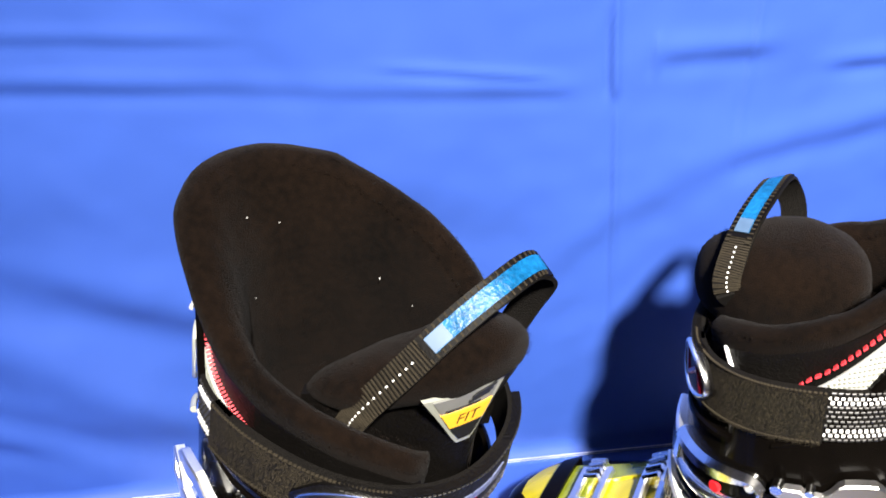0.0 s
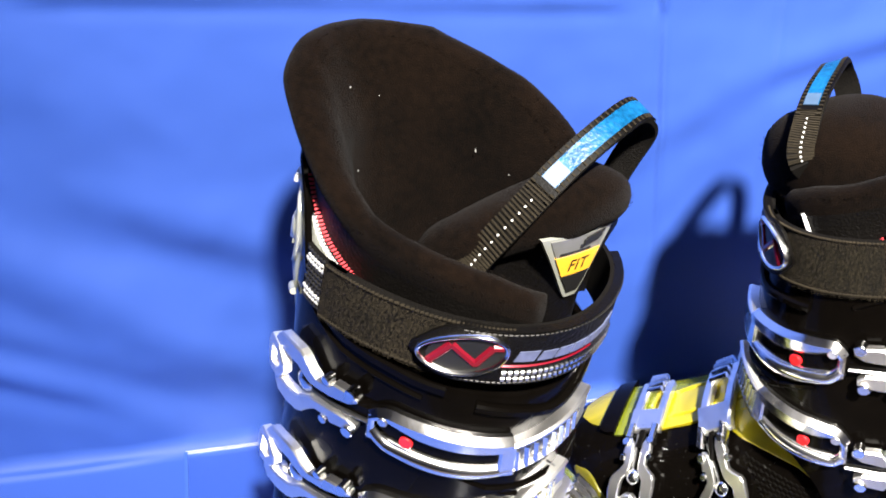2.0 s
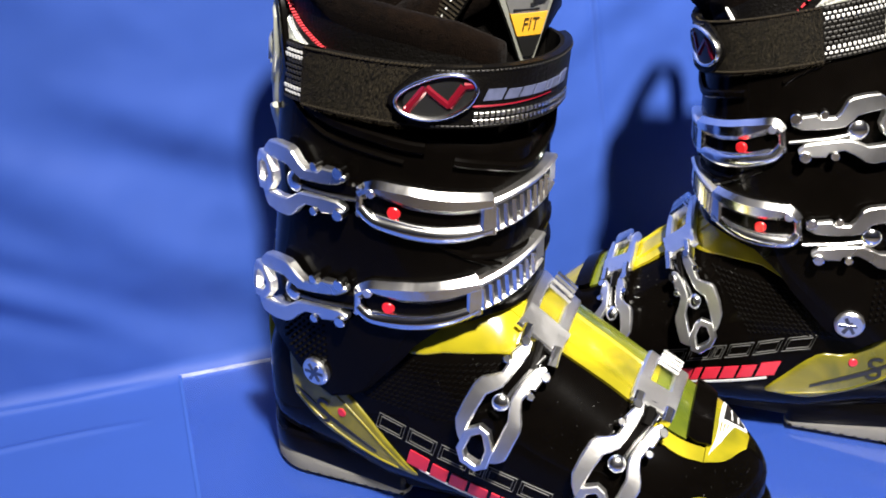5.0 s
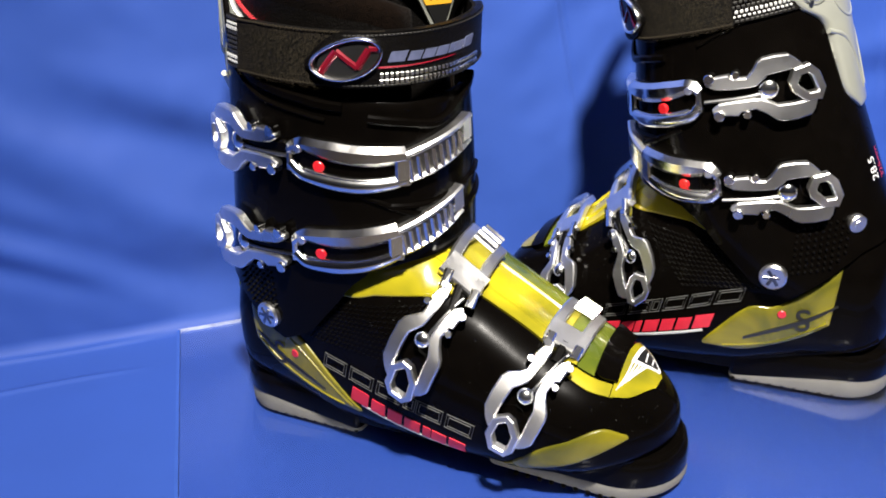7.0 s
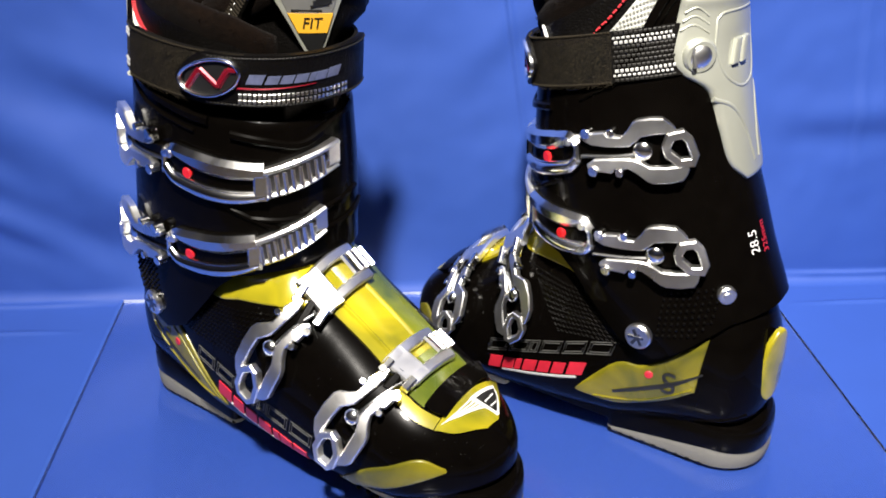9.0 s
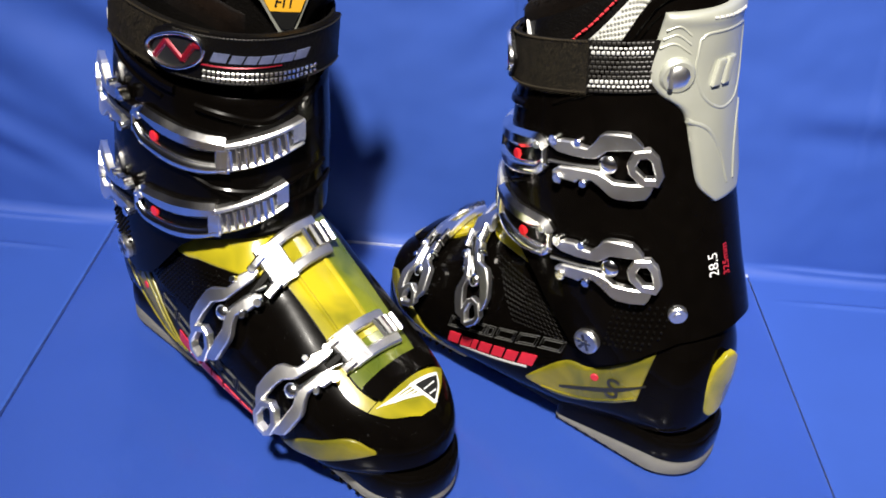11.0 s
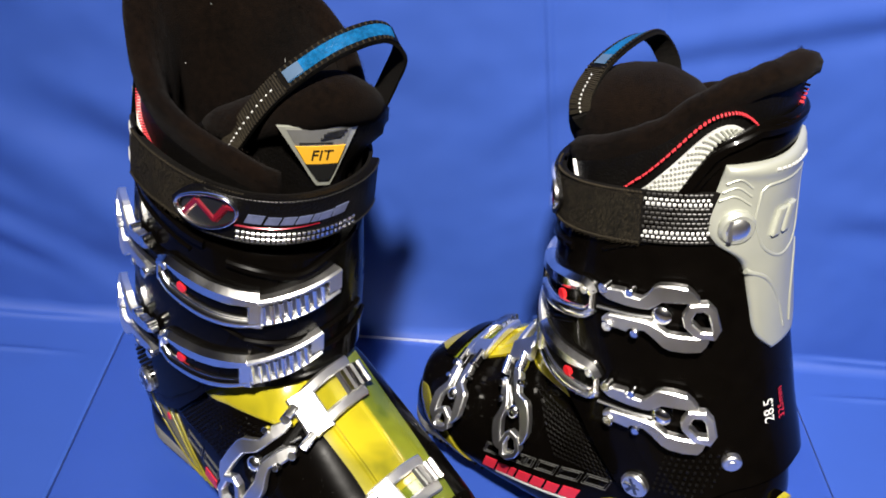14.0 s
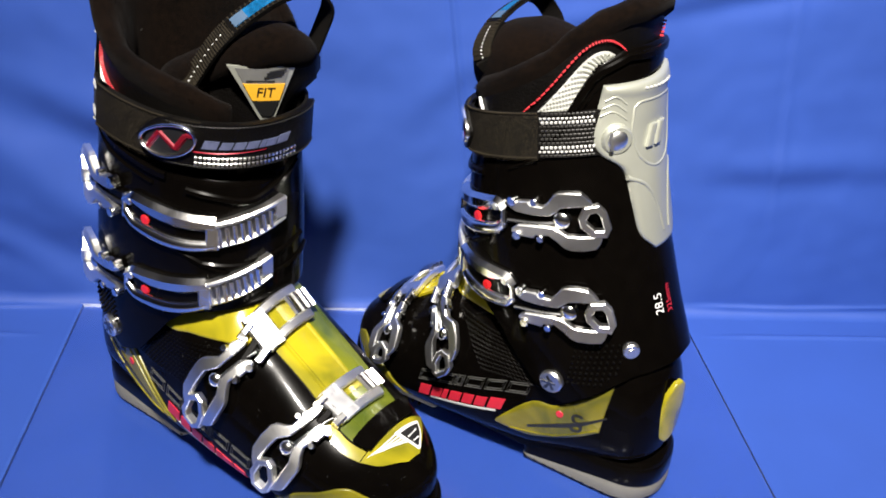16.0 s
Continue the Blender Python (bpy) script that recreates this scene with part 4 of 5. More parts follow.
    tagged(piece("lint", bm, M_MESH, collar), kind="stuff")
    bm = bmesh.new()
    add_grid(bm, [[cuff_point(t, 0.152, -0.019 - k) for t in np.linspace(0, 360, 40, endpoint=False)] for k in (0, 0.02, 0.035)], wrap=True, cap1=True)
    piece("liner_footbed", bm, M_FELT)
    bm = bmesh.new()
    low = [(t, 0.262) for t in (t_open + 4, 60, 90, 120, 150, 180, 210, 240, 270, 300, 328)]
    high = [(t, liner_rim(t) - 0.0155) for t, _ in low]
    add_patch(bm, on_cuff, low, high, -0.0006, 70, 6, sink=0.006)
    piece("liner_facing", bm, M_LEATHER, root, "black synthetic leather band under the collar", 60)
    bm = bmesh.new()
    if side > 0:
        m0, zz = CUFF["seam"], CUFF["seam_z"]
        hi = [(t + m0, z + zz) for t, z in ((78, 0.283), (94, 0.307), (111, 0.330), (124, 0.337), (136, 0.332))]
        lo = [(t + m0, z + zz) for t, z in ((82, 0.268), (98, 0.272), (112, 0.288), (122, 0.302), (136, 0.315))]
        seam = [(t + m0, z + zz) for t, z in ((72, 0.281), (91, 0.311), (109, 0.336), (124, 0.344), (137, 0.339), (144, 0.328))]
    else:
        hi = [(104, 0.2835), (116, 0.2885), (130, 0.2945), (144, 0.3025), (156, 0.3110)]
        lo = [(106, 0.280), (118, 0.281), (132, 0.283), (146, 0.288), (158, 0.297)]
        seam = [(98, 0.2815), (107, 0.288), (118, 0.2948), (131, 0.3025), (145, 0.3120), (158, 0.323)]
    add_patch(bm, on_cuff, lo, hi, 0.0010, 20, 8)
    mesh = piece("mesh_panel", bm, M_MESH, root, "silver woven mesh panel", 60)
    bm = bmesh.new()
    ca, cb = smooth_curve(lo, 40), smooth_curve(hi, 40)
    for i in range(39):
        for j in range(12):
            p = ca[i] + (cb[i] - ca[i]) * ((j + 0.4 + 0.5 * (i % 2)) / 12.5)
            add_disc(bm, on_cuff, p[0], p[1], 0.00085, 0.0006, 0.0019, 5)
    tagged(piece("mesh_weave", bm, M_SILVER, mesh, "fine silver mesh knots"), kind="stuff")
    bm = bmesh.new()
    line = smooth_curve(seam, 81)
    for i in range(0, 80, 2):
        add_bar(bm, on_cuff, [line[i], line[i + 1]], 0.0012 if side > 0 else 0.0009, -0.0004, 0.0022, 0, False, 0.0003)
    line = [(188, z) for z in np.linspace(0.322, 0.352, 25)]
    for i in range(0, 24, 2):
        add_bar(bm, on_cuff, [line[i], line[i + 1]], 0.0009, -0.0004, 0.0022, 0, False, 0.0003)
    tagged(piece("liner_stitching", bm, M_STITCH, root, "dashed red stitching"), kind="stuff")

    bm = bmesh.new()
    add_bolster(bm, tongue_at, seed=side)
    pad = piece("tongue_pad", bm, M_FELT, root, "padded fleece top of the tongue", 75)
    bm = bmesh.new()
    for k in range(900):
        i = rnd.uniform(0, len(tongue_at) - 1.001)
        a, b = tongue_at[int(i)], tongue_at[int(i) + 1]
        f = i - int(i)
        c = Vector(a[:3]).lerp(Vector(b[:3]), f)
        ry, rz = a[3] + (b[3] - a[3]) * f, a[4] + (b[4] - a[4]) * f
        t = (Vector(b[:3]) - Vector(a[:3])).normalized()
        across = t.cross(Vector((0, 0, 1))).normalized()
        q = rnd.uniform(-0.3, 3.4)
        p = c + across * (math.cos(q) * ry * 0.97) + across.cross(t) * (math.sin(q) * rz * 0.97)
        d = Vector((rnd.uniform(-1, 1), rnd.uniform(-1, 1), rnd.uniform(-0.2, 1))).normalized() * rnd.uniform(0.0010, 0.0022)
        w = Vector((rnd.uniform(-1, 1), rnd.uniform(-1, 1), rnd.uniform(-1, 1))).normalized() * 0.00016
        bm.faces.new([bm.verts.new(o) for o in (p - w - d * 0.3, p + w - d * 0.3, p + d)])
    tagged(piece("pad_fuzz", bm, M_FELT, pad), kind="stuff")

    # the tongue's front below the pad
    plan = smooth_curve([(p[0] + dx, p[1] + dy) for p, (dx, dy) in zip(tongue_at, front_shift)], 24)
    bm = bmesh.new()
    top, low = [], []
    for i, p in enumerate(plan):
        q = plan[min(i + 1, 23)] - plan[max(i - 1, 0)]
        inward = Vector((q[1], -q[0], 0)).normalized() * 0.006
        if inward.dot(Vector((0.12 - p[0], -p[1], 0))) < 0:
            inward = -inward
        zt = float(np.interp(i / 23, np.linspace(0, 1, len(tongue_at)), [o[2] for o in tongue_at]))
        outer = []
        for k in np.linspace(0, 1, 12):
            z = 0.22 + (zt - 0.22) * k
            uc, a, b = cuff_dims(z)
            limit = cuff_point(math.degrees(math.atan2(p[1] / b, (p[0] - uc) / a)), z, -0.009)
            q = Vector((p[0], p[1], z))
            axis = Vector((uc, 0, z))
            if (q - axis).length > (limit - axis).length:  # below the strap it stays within the cuff
                q = q.lerp(limit, min(1.0, max(0.0, (0.300 - z) / 0.02)))
            outer.append(q)
        top.append(outer)
        low.append([q + inward for q in outer])
    add_shell(bm, top, low)
    piece("tongue_front", bm, M_LEATHER, root, "black synthetic leather front of the tongue", 60)

    if side < 0:
        low_mid, high_mid, half_w = Vector((0.1672, -0.0028, 0.2785)), Vector((0.1698, 0.0021, 0.3175)), Vector((0.0098, -0.0206, -0.0023))
        facing = half_w.cross(high_mid - low_mid).normalized()
        facing = facing if facing.x > 0 else -facing

        def label_fn(a, y, h):  # a across from -1 to 1 at the top edge, y up from 0 to 1
            return low_mid.lerp(high_mid, y) + half_w * a + facing * (h + 0.0022 * (1 - a * a))

        def tag_patch(rows, h, mat, name, parent, label=""):
            """A patch of the label between mirrored edges: (half width, height) from the top down."""
            bm = bmesh.new()
            add_patch(bm, label_fn, [(-a, z) for a, z in rows], [(a, z) for a, z in rows], h, 12, 12)
            return piece(name, bm, mat, parent, label, 50)

        tag = tag_patch([(1.0, 1.0), (0.62, 0.55), (0.28, 0.12), (0.16, 0.0)], 0.0006, M_SILVER, "fit_label", root, "silver and yellow triangular fit label")
        tag_patch([(0.80, 0.97), (0.50, 0.56), (0.15, 0.10)], 0.0011, M_LABELGREY, "label_field", tag)
        tag_patch([(0.62, 0.70), (0.40, 0.40)], 0.0016, M_YELLOW, "label_band", tag)
        tag_patch([(0.38, 0.375), (0.15, 0.11)], 0.0016, M_BLACK, "label_mark", tag)
        bm = bmesh.new()
        for q, z, wd in ((0.26, 0.83, 0.0016), (0.34, 0.88, 0.0030), (0.42, 0.925, 0.0018)):
            add_bar(bm, label_fn, [(q - 0.26, z - 0.02), (q + 0.26, z + 0.025)], wd, 0.0008, 0.0018, 0, False, 0.0003)
        piece("label_flash", bm, M_BLACK, tag)
        bm = bmesh.new()
        add_bar(bm, label_fn, [(-0.52, 0.745), (0.30, 0.745)], 0.0014, 0.0008, 0.0016, 0, False, 0.0003)
        piece("label_small_print", bm, M_BLACK, tag, "thin printed bar")
        piece("label_word", lettering("FIT", lambda x, y, h: label_fn((x + 0.25 * y) / 0.0229, 0.55 + y / 0.039, 0.0020), 0.0095, side), M_BLACK, tag)

    if side > 0:
        bm = bmesh.new()
        add_bar(bm, on_cuff, [(43, 0.287), (48, 0.2805), (55, 0.272)], [0.0012, 0.0018, 0.0018], -0.001, 0.0012, 8)
        piece("lace_tab", bm, M_WHITE, root, "small white plastic tab inside the strap")

    # pull loop on the tongue
    track = smooth_curve(loop_track, 60)

    def webbing(bm, i0, i1, half, h0, h1):
        rows = []
        for i in range(i0, i1 + 1):
            p = Vector(track[i])
            t = Vector(track[min(i + 1, 59)]) - Vector(track[max(i - 1, 0)])
            t.normalize()
            w = Vector((0.80, 0.22, -0.40))
            w = (w - t * w.dot(t)).normalized()
            n = w.cross(t)
            if n.z < 0 and i < 42:
                n = -n
            if i >= 42:
                n = -n if n.y > 0 else n
            rows.append([p + w * half + n * h0, p + w * half + n * h1, p - w * half + n * h1, p - w * half + n * h0])
        add_grid(bm, rows, wrap=True, cap0=True, cap1=True)

    bm = bmesh.new()
    webbing(bm, 0, 59, 0.0070, -0.0012, 0.0008)
    loop = piece("pull_loop", bm, M_STRAP, root, "ribbed black webbing pull loop")
    bm = bmesh.new()
    for i in range(0, 22):
        for s in (0, 1):
            p = Vector(track[i]).lerp(Vector(track[i + 1]), 0.5 * s)
            t = (Vector(track[i + 1]) - Vector(track[i])).normalized()
            w = Vector((0.80, 0.22, -0.40))
            w = (w - t * w.dot(t)).normalized()
            n = w.cross(t)
            n = -n if n.z < 0 else n
            turn = Matrix((w, t, n)).transposed()
            add_box(bm, p + n * 0.0010, (0.0138, 0.0008, 0.0010), turn)
    tagged(piece("loop_ribs", bm, M_PILE, loop), kind="stuff")
    bm = bmesh.new()
    for i in range(3, 17):
        p = Vector(track[i])
        t = (Vector(track[i + 1]) - p).normalized()
        w = Vector((0.80, 0.22, -0.40))
        w = (w - t * w.dot(t)).normalized()
        n = w.cross(t)
        n = -n if n.z < 0 else n
        add_box(bm, p + n * 0.0013, (0.0008, 0.0009, 0.0006), Matrix((w, t, n)).transposed())
    tagged(piece("loop_stitches", bm, M_WHITE, loop), kind="stuff")
    bm = bmesh.new()
    webbing(bm, 18, 40, 0.0068, 0.0008, 0.0019)
    piece("label_border", bm, M_RUBBER, loop)
    bm = bmesh.new()
    webbing(bm, 19, 39, 0.0040, 0.0012, 0.0022)
    lab = piece("loop_label", bm, M_CYAN, loop, "glossy cyan and white sewn label")
    bm = bmesh.new()
    webbing(bm, 19, 22, 0.0038, 0.0020, 0.0026)
    piece("label_end", bm, M_PALECYAN, lab)
    bm = bmesh.new()
    for i in range(17, 39):
        for q in (-0.0054, 0.0054):
            p = Vector(track[i])
            t = (Vector(track[i + 1]) - p).normalized()
            w = Vector((0.80, 0.22, -0.40))
            w = (w - t * w.dot(t)).normalized()
            n = w.cross(t)
            n = -n if n.z < 0 else n
            add_box(bm, p + w * q + n * 0.0020, (0.0022, 0.0009, 0.0008), Matrix((w, t, n)).transposed())
    tagged(piece("border_stitches", bm, M_PILE, lab), kind="stuff")

    # power strap
    def strap_mid(th):
        p = cuff_point(th, 0.265)
        k = max(-0.2 if CUFF["bow"] == 1 else 0.0, min(1.05, (0.185 - p.x) / 0.1))
        return 0.258 + CUFF["strap"] + CUFF["rise"] * math.copysign(abs(k) ** CUFF["bow"], k)

    def on_strap(s, t, h):
        return cuff_point(s, strap_mid(s) + t, h + 0.004)

    bm = bmesh.new()
    add_patch(bm, on_strap, [(t, -0.0150) for t in range(136, -121, -8)], [(t, 0.0150) for t in range(136, -121, -8)], 0.0012, 80, 6, sink=0.001)
    strap = piece("power_strap", bm, M_STRAP, root, "black hook-and-loop calf strap", 60)
    bm = bmesh.new()
    add_patch(bm, on_strap, [(t, -0.0152) for t in range(CUFF["weave"], 51 + int(CUFF["flap"]), -6)], [(t, 0.0150) for t in range(CUFF["weave"], 51 + int(CUFF["flap"]), -6)], 0.0030, 20, 8)
    fuzz = piece("strap_fuzz", bm, M_STRAP, strap, "fuzzy hook-and-loop section")
    bm = bmesh.new()
    t_end = 51 + int(CUFF["flap"])
    for k in range(int(110 * (CUFF["weave"] - t_end))):
        s, t = rnd.uniform(t_end + 1, CUFF["weave"] - 0.5), rnd.uniform(-0.0150, 0.0150)
        ln = rnd.uniform(0.0010, 0.0034)
        a, b, c = on_strap(s, t, 0.0026), on_strap(s + 0.22, t, 0.0026), on_strap(s + rnd.uniform(-0.6, 0.6), t - ln, 0.0030 + rnd.uniform(0.0002, 0.0009))
        bm.faces.new([bm.verts.new(p) for p in (a, b, c)])
    tagged(piece("strap_nap", bm, M_PILE, fuzz, "frayed loop fabric"), kind="stuff")
    bm = bmesh.new()
    for e in (-0.0148, 0.0146):
        for t in np.arange(CUFF["weave"] - 1, t_end, -1.5):
            add_bar(bm, on_strap, [(t, e), (t - 1.0, e + 0.0005)], 0.0012, 0.0026, 0.0038, 0, False, 0.0003)
    tagged(piece("selvedge", bm, M_PILE, strap, "woven strap edge"), kind="stuff")

    def on_flap(s, t, h):
        return on_strap(s + CUFF["flap"], t, h)

    bm = bmesh.new()
    for i, rowz in enumerate(np.linspace(-0.0138, 0.0138, 11)):
        if i in (1, 2, 8, 9):
            for t in np.arange(134 if side < 0 else 126, CUFF["weave"] + 0.5, -2.4):
                add_bar(bm, on_strap, [(t - 1.3 * (i % 2), rowz), (t - 1.35 - 1.3 * (i % 2), rowz)], 0.0020 if i in (2, 8) else 0.0014, 0.0005, 0.0024, 0, False, 0.0004)
    tagged(piece("strap_side_weave", bm, M_MESH, strap, "rows of silver woven checks"), kind="stuff")
    bm = bmesh.new()
    for i, rowz in enumerate(np.linspace(-0.0138, 0.0138, 11)):
        if i not in (1, 2, 8, 9):
            for t in np.arange(134 if side < 0 else 126, CUFF["weave"] + 0.5, -2.4):
                add_bar(bm, on_strap, [(t - 1.3 * (i % 2), rowz), (t - 1.5 - 1.3 * (i % 2), rowz)], 0.0018, 0.0005, 0.0020, 0, False, 0.0004)
    tagged(piece("strap_dark_weave", bm, M_GREYWEAVE, strap, "dark woven checks"), kind="stuff")
    bm = bmesh.new()
    add_patch(bm, on_flap, [(84, -0.004), (77, -0.012)] + [(t, -0.0152) for t in range(70, -31, -10)], [(84, -0.001), (77, 0.010)] + [(t, 0.0152) for t in range(70, -31, -10)], 0.0052, 60, 8, sink=-0.001)
    flap = piece("strap_flap", bm, M_LEATHER, strap, "smooth black strap end with a badge", 60)
    bm = bmesh.new()
    for e in (-0.0140, 0.0136):
        for t in np.arange(68, -30, -1.9):
            add_bar(bm, on_flap, [(t, e), (t - 1.2, e)], 0.0009, 0.0048, 0.0058, 0, False, 0.0002)
    tagged(piece("strap_stitches", bm, M_GREYWEAVE, flap), kind="stuff")
    bm = bmesh.new()
    for rowz in (-0.0082, -0.0118):
        for t in np.arange(52, -4, -2.3):
            add_bar(bm, on_flap, [(t, rowz), (t - 1.4, rowz)], 0.0024, 0.0048, 0.0062, 0, False, 0.0004)
    tagged(piece("strap_check_weave", bm, M_SATIN, flap, "two rows of silver checks"), kind="stuff")
    oval = [(65.5 + 13.6 * math.cos(a) + 2.0 * max(0.0, math.cos(a)) ** 3, 0.0008 + 0.0108 * math.sin(a) - 0.0034 * math.cos(a)) for a in np.linspace(0, 2 * math.pi, 28, endpoint=False)]
    bm = bmesh.new()
    add_bar(bm, on_flap, oval, 0.0026, 0.004, 0.0080, 0, True, dome=True)
    ring = piece("badge_ring", bm, M_CHROME, flap, "oval chrome badge ring")
    bm = bmesh.new()
    add_patch(bm, on_flap, [(65.5 + 13.0 * math.cos(a), 0.0008 - 0.0100 * math.sin(a) - 0.0034 * math.cos(a)) for a in np.linspace(0, math.pi, 12)], [(65.5 + 13.0 * math.cos(a), 0.0008 + 0.0100 * math.sin(a) - 0.0034 * math.cos(a)) for a in np.linspace(0, math.pi, 12)], 0.0060, 14, 6)
    piece("badge_field", bm, M_BLACK, ring)
    bm = bmesh.new()
    for a, b in (((77, -0.0068), (71, 0.0050)), ((71, 0.0050), (62, -0.0038)), ((62, -0.0038), (57, 0.0064)), ((57, 0.0064), (53.5, 0.0066))):
        add_bar(bm, on_flap, [a, b], 0.0042, 0.0058, 0.0072)
    piece("badge_mark", bm, M_BADGE, ring)
    t = 49.0
    for k, w in enumerate((9.0, 7.2, 7.0, 7.4, 3.4, 7.2, 7.6)):
        bm = bmesh.new()
        tall = 0.0044 if k in (0, 6) else 0.0036
        add_patch(bm, on_flap, [(t, -0.0012), (t - w * 0.86, -0.0012)], [(t - 1.8, tall), (t - w * 0.86 - 1.8, tall)], 0.0058, 4, 3)
        piece("strap_brand_bar", bm, M_STRAPPRINT, flap, "silver-blue printed bar")
        t -= w
    bm = bmesh.new()
    add_bar(bm, on_flap, [(53, -0.0042), (36, -0.0040), (14, -0.0030)], [0.0016, 0.0010, 0.0004], 0.0048, 0.0060, 14)
    piece("strap_red_line", bm, M_BADGE, flap)

    # cuff buckles
    def lever(parent, fn, s0, s1, t0, t1, half, lift, off=0.0):
        """Y-shaped closing lever from its hinge (s0, t0) to its tip (s1, t1)."""

        def at(x, y):
            c = (s0 + (s1 - s0) * x, t0 + (t1 - t0) * x)
            e = 0.01
            p = fn(c[0], c[1], 0)
            ds, dt = (fn(c[0] + e, c[1], 0) - p).length / e, (fn(c[0], c[1] + 0.001, 0) - p).length / 0.001
            a, b = (s1 - s0) * ds, (t1 - t0) * dt
            l = math.hypot(a, b)
            return c[0] - b / l * y * half / ds, c[1] + a / l * y * half / dt

        def rise(p):
            x = (p[0] - s0) / (s1 - s0)
            return off * max(0.0, x) ** 1.8

        bm = bmesh.new()
        for q in (1, -1):
            spec = ((-0.03, 0.50, 0.36), (0.04, 0.60, 0.22), (0.17, 0.64, 0.18), (0.20, 0.52, 0.18), (0.33, 0.50, 0.18), (0.40, 0.66, 0.20), (0.48, 0.92, 0.34), (0.54, 1.0, 0.47), (0.68, 1.02, 0.50), (0.82, 0.98, 0.50), (0.88, 0.82, 0.48), (0.92, 0.64, 0.46))
            add_strip(bm, fn, [at(x, y * q) for x, y, _ in spec], [at(x, y * q) for x, _, y in spec], lift, lift + 0.0050, rise=rise)
        arm = piece("buckle_lever", bm, M_SATIN, parent, "polished aluminium closing lever", 20)
        bm = bmesh.new()
        add_bar(bm, fn, [at(0.76, 0.10), at(0.84, 0.40), at(0.97, 0.44), at(1.02, 0.24), at(1.02, -0.24), at(0.97, -0.44), at(0.84, -0.40), at(0.76, -0.10)], half * 0.26, lift + 0.0008, lift + 0.0062, 0, True, rise=rise, edge=0.0008)
        piece("lever_tip", bm, M_SATIN, arm, "hexagonal lever tip with a hole", 15)
        bm = bmesh.new()
        add_bar(bm, fn, [at(-0.12, 0), at(0.25, 0), at(0.55, 0)], half * 0.5, 0.002, lift + 0.001, 8)
        piece("lever_base", bm, M_SHELL, arm)
        bm = bmesh.new()
        c = at(0.50, 0)
        add_disc(bm, fn, c[0], c[1], half * 0.30, 0.003, lift + 0.0040, 16, dome=0.0012)
        for q in (0.58, -0.58):
            c = at(0.02, q)
            add_disc(bm, fn, c[0], c[1], half * 0.17, lift, lift + 0.0066, 12)
            c = at(0.24, q * 1.08)
            add_disc(bm, fn, c[0], c[1], half * 0.13, lift, lift + 0.0060, 10)
        piece("lever_rivets", bm, M_CHROME, arm)
        bm = bmesh.new()
        add_bar(bm, fn, [at(-0.10, -0.16), at(0.2, -0.14), at(0.44, -0.1)], 0.0022, lift + 0.001, lift + 0.0032, 8)
        piece("bail_wire", bm, M_STEEL, arm)

    def catch(parent, th0, th1, z0, z1, ladder_end, z_end, half):
        """Curved catch plate from th0 to th1 with a slot and a red button, and a toothed ladder beyond it."""
        n = 26

        def mid(x):
            return th0 + (th1 - th0) * x, z0 + (z1 - z0) * x - 0.0035 * math.sin(math.pi * min(1, x))

        bm = bmesh.new()
        for q in (1, -1):
            pts = []
            for x in np.linspace(0, 1, n):
                s, t = mid(x)
                y = half * (0.72 if x > 0.02 else 0.5) * (1 - 0.22 * x**3)
                y *= min(1.0, 0.55 + 5 * x)
                pts.append((s, t + q * y))
            if q > 0:
                add_bar(bm, on_cuff, [(s, t + half * 0.10) for s, t in pts], [half * 0.62, half * 1.0, half * 1.0, half * 0.84], 0.004, 0.0102, 0, False, 0.0034)
            else:
                add_bar(bm, on_cuff, pts, [half * 0.55, half * 0.72, half * 0.72, half * 0.55], 0.004, 0.0096, dome=True)
        s, t = mid(0.0)
        add_bar(bm, on_cuff, [(s, t - half * 0.6), (s, t + half * 0.6)], 0.004, 0.004, 0.0092)
        s, t = mid(0.97)
        add_bar(bm, on_cuff, [(s, t - half * 0.75), (s, t + half * 0.75)], 0.009, 0.004, 0.0094)
        plate = piece("buckle_catch", bm, M_CHROME, parent, "curved chrome catch plate with a slot", 32)
        bm = bmesh.new()
        add_bar(bm, on_cuff, [(mid(x)[0], mid(x)[1] - half * 0.36) for x in np.linspace(0.10, 0.92, 16)], 0.0022, 0.004, 0.0080, dome=True)
        piece("slot_rail", bm, M_CHROME, plate, "", 60)
        bm = bmesh.new()
        add_bar(bm, on_cuff, [mid(x) for x in np.linspace(0.03, 0.95, 18)], half * 0.9, 0.003, 0.0062)
        piece("catch_slot", bm, M_SHELL, plate)
        bm = bmesh.new()
        s, t = mid(0.22 if side < 0 else 0.39)
        add_disc(bm, on_cuff, s, t - half * 0.05, 0.0036, 0.005, 0.0078, 16)
        piece("red_button", bm, M_RED, plate, "small red button")
        bm = bmesh.new()
        s, t = mid(0.07)
        add_disc(bm, on_cuff, s, t + half * 0.62, 0.0026, 0.008, 0.0108, 12)
        piece("catch_rivet", bm, M_SATIN, plate)
        bm = bmesh.new()
        s0, t0 = mid(1.0)
        add_bar(bm, on_cuff, [(s0 + 4, t0 - half * 0.70), ((s0 + ladder_end) / 2, (t0 + z_end) / 2 - half * 0.70), (ladder_end, z_end - half * 0.62)], half * 0.22, 0.003, 0.0092, 14)
        add_bar(bm, on_cuff, [(s0 + 2, t0 + half * 0.62), ((s0 + ladder_end) / 2, (t0 + z_end) / 2 + half * 0.66), (ladder_end, z_end + half * 0.62)], half * 0.3, 0.003, 0.0100, 14)
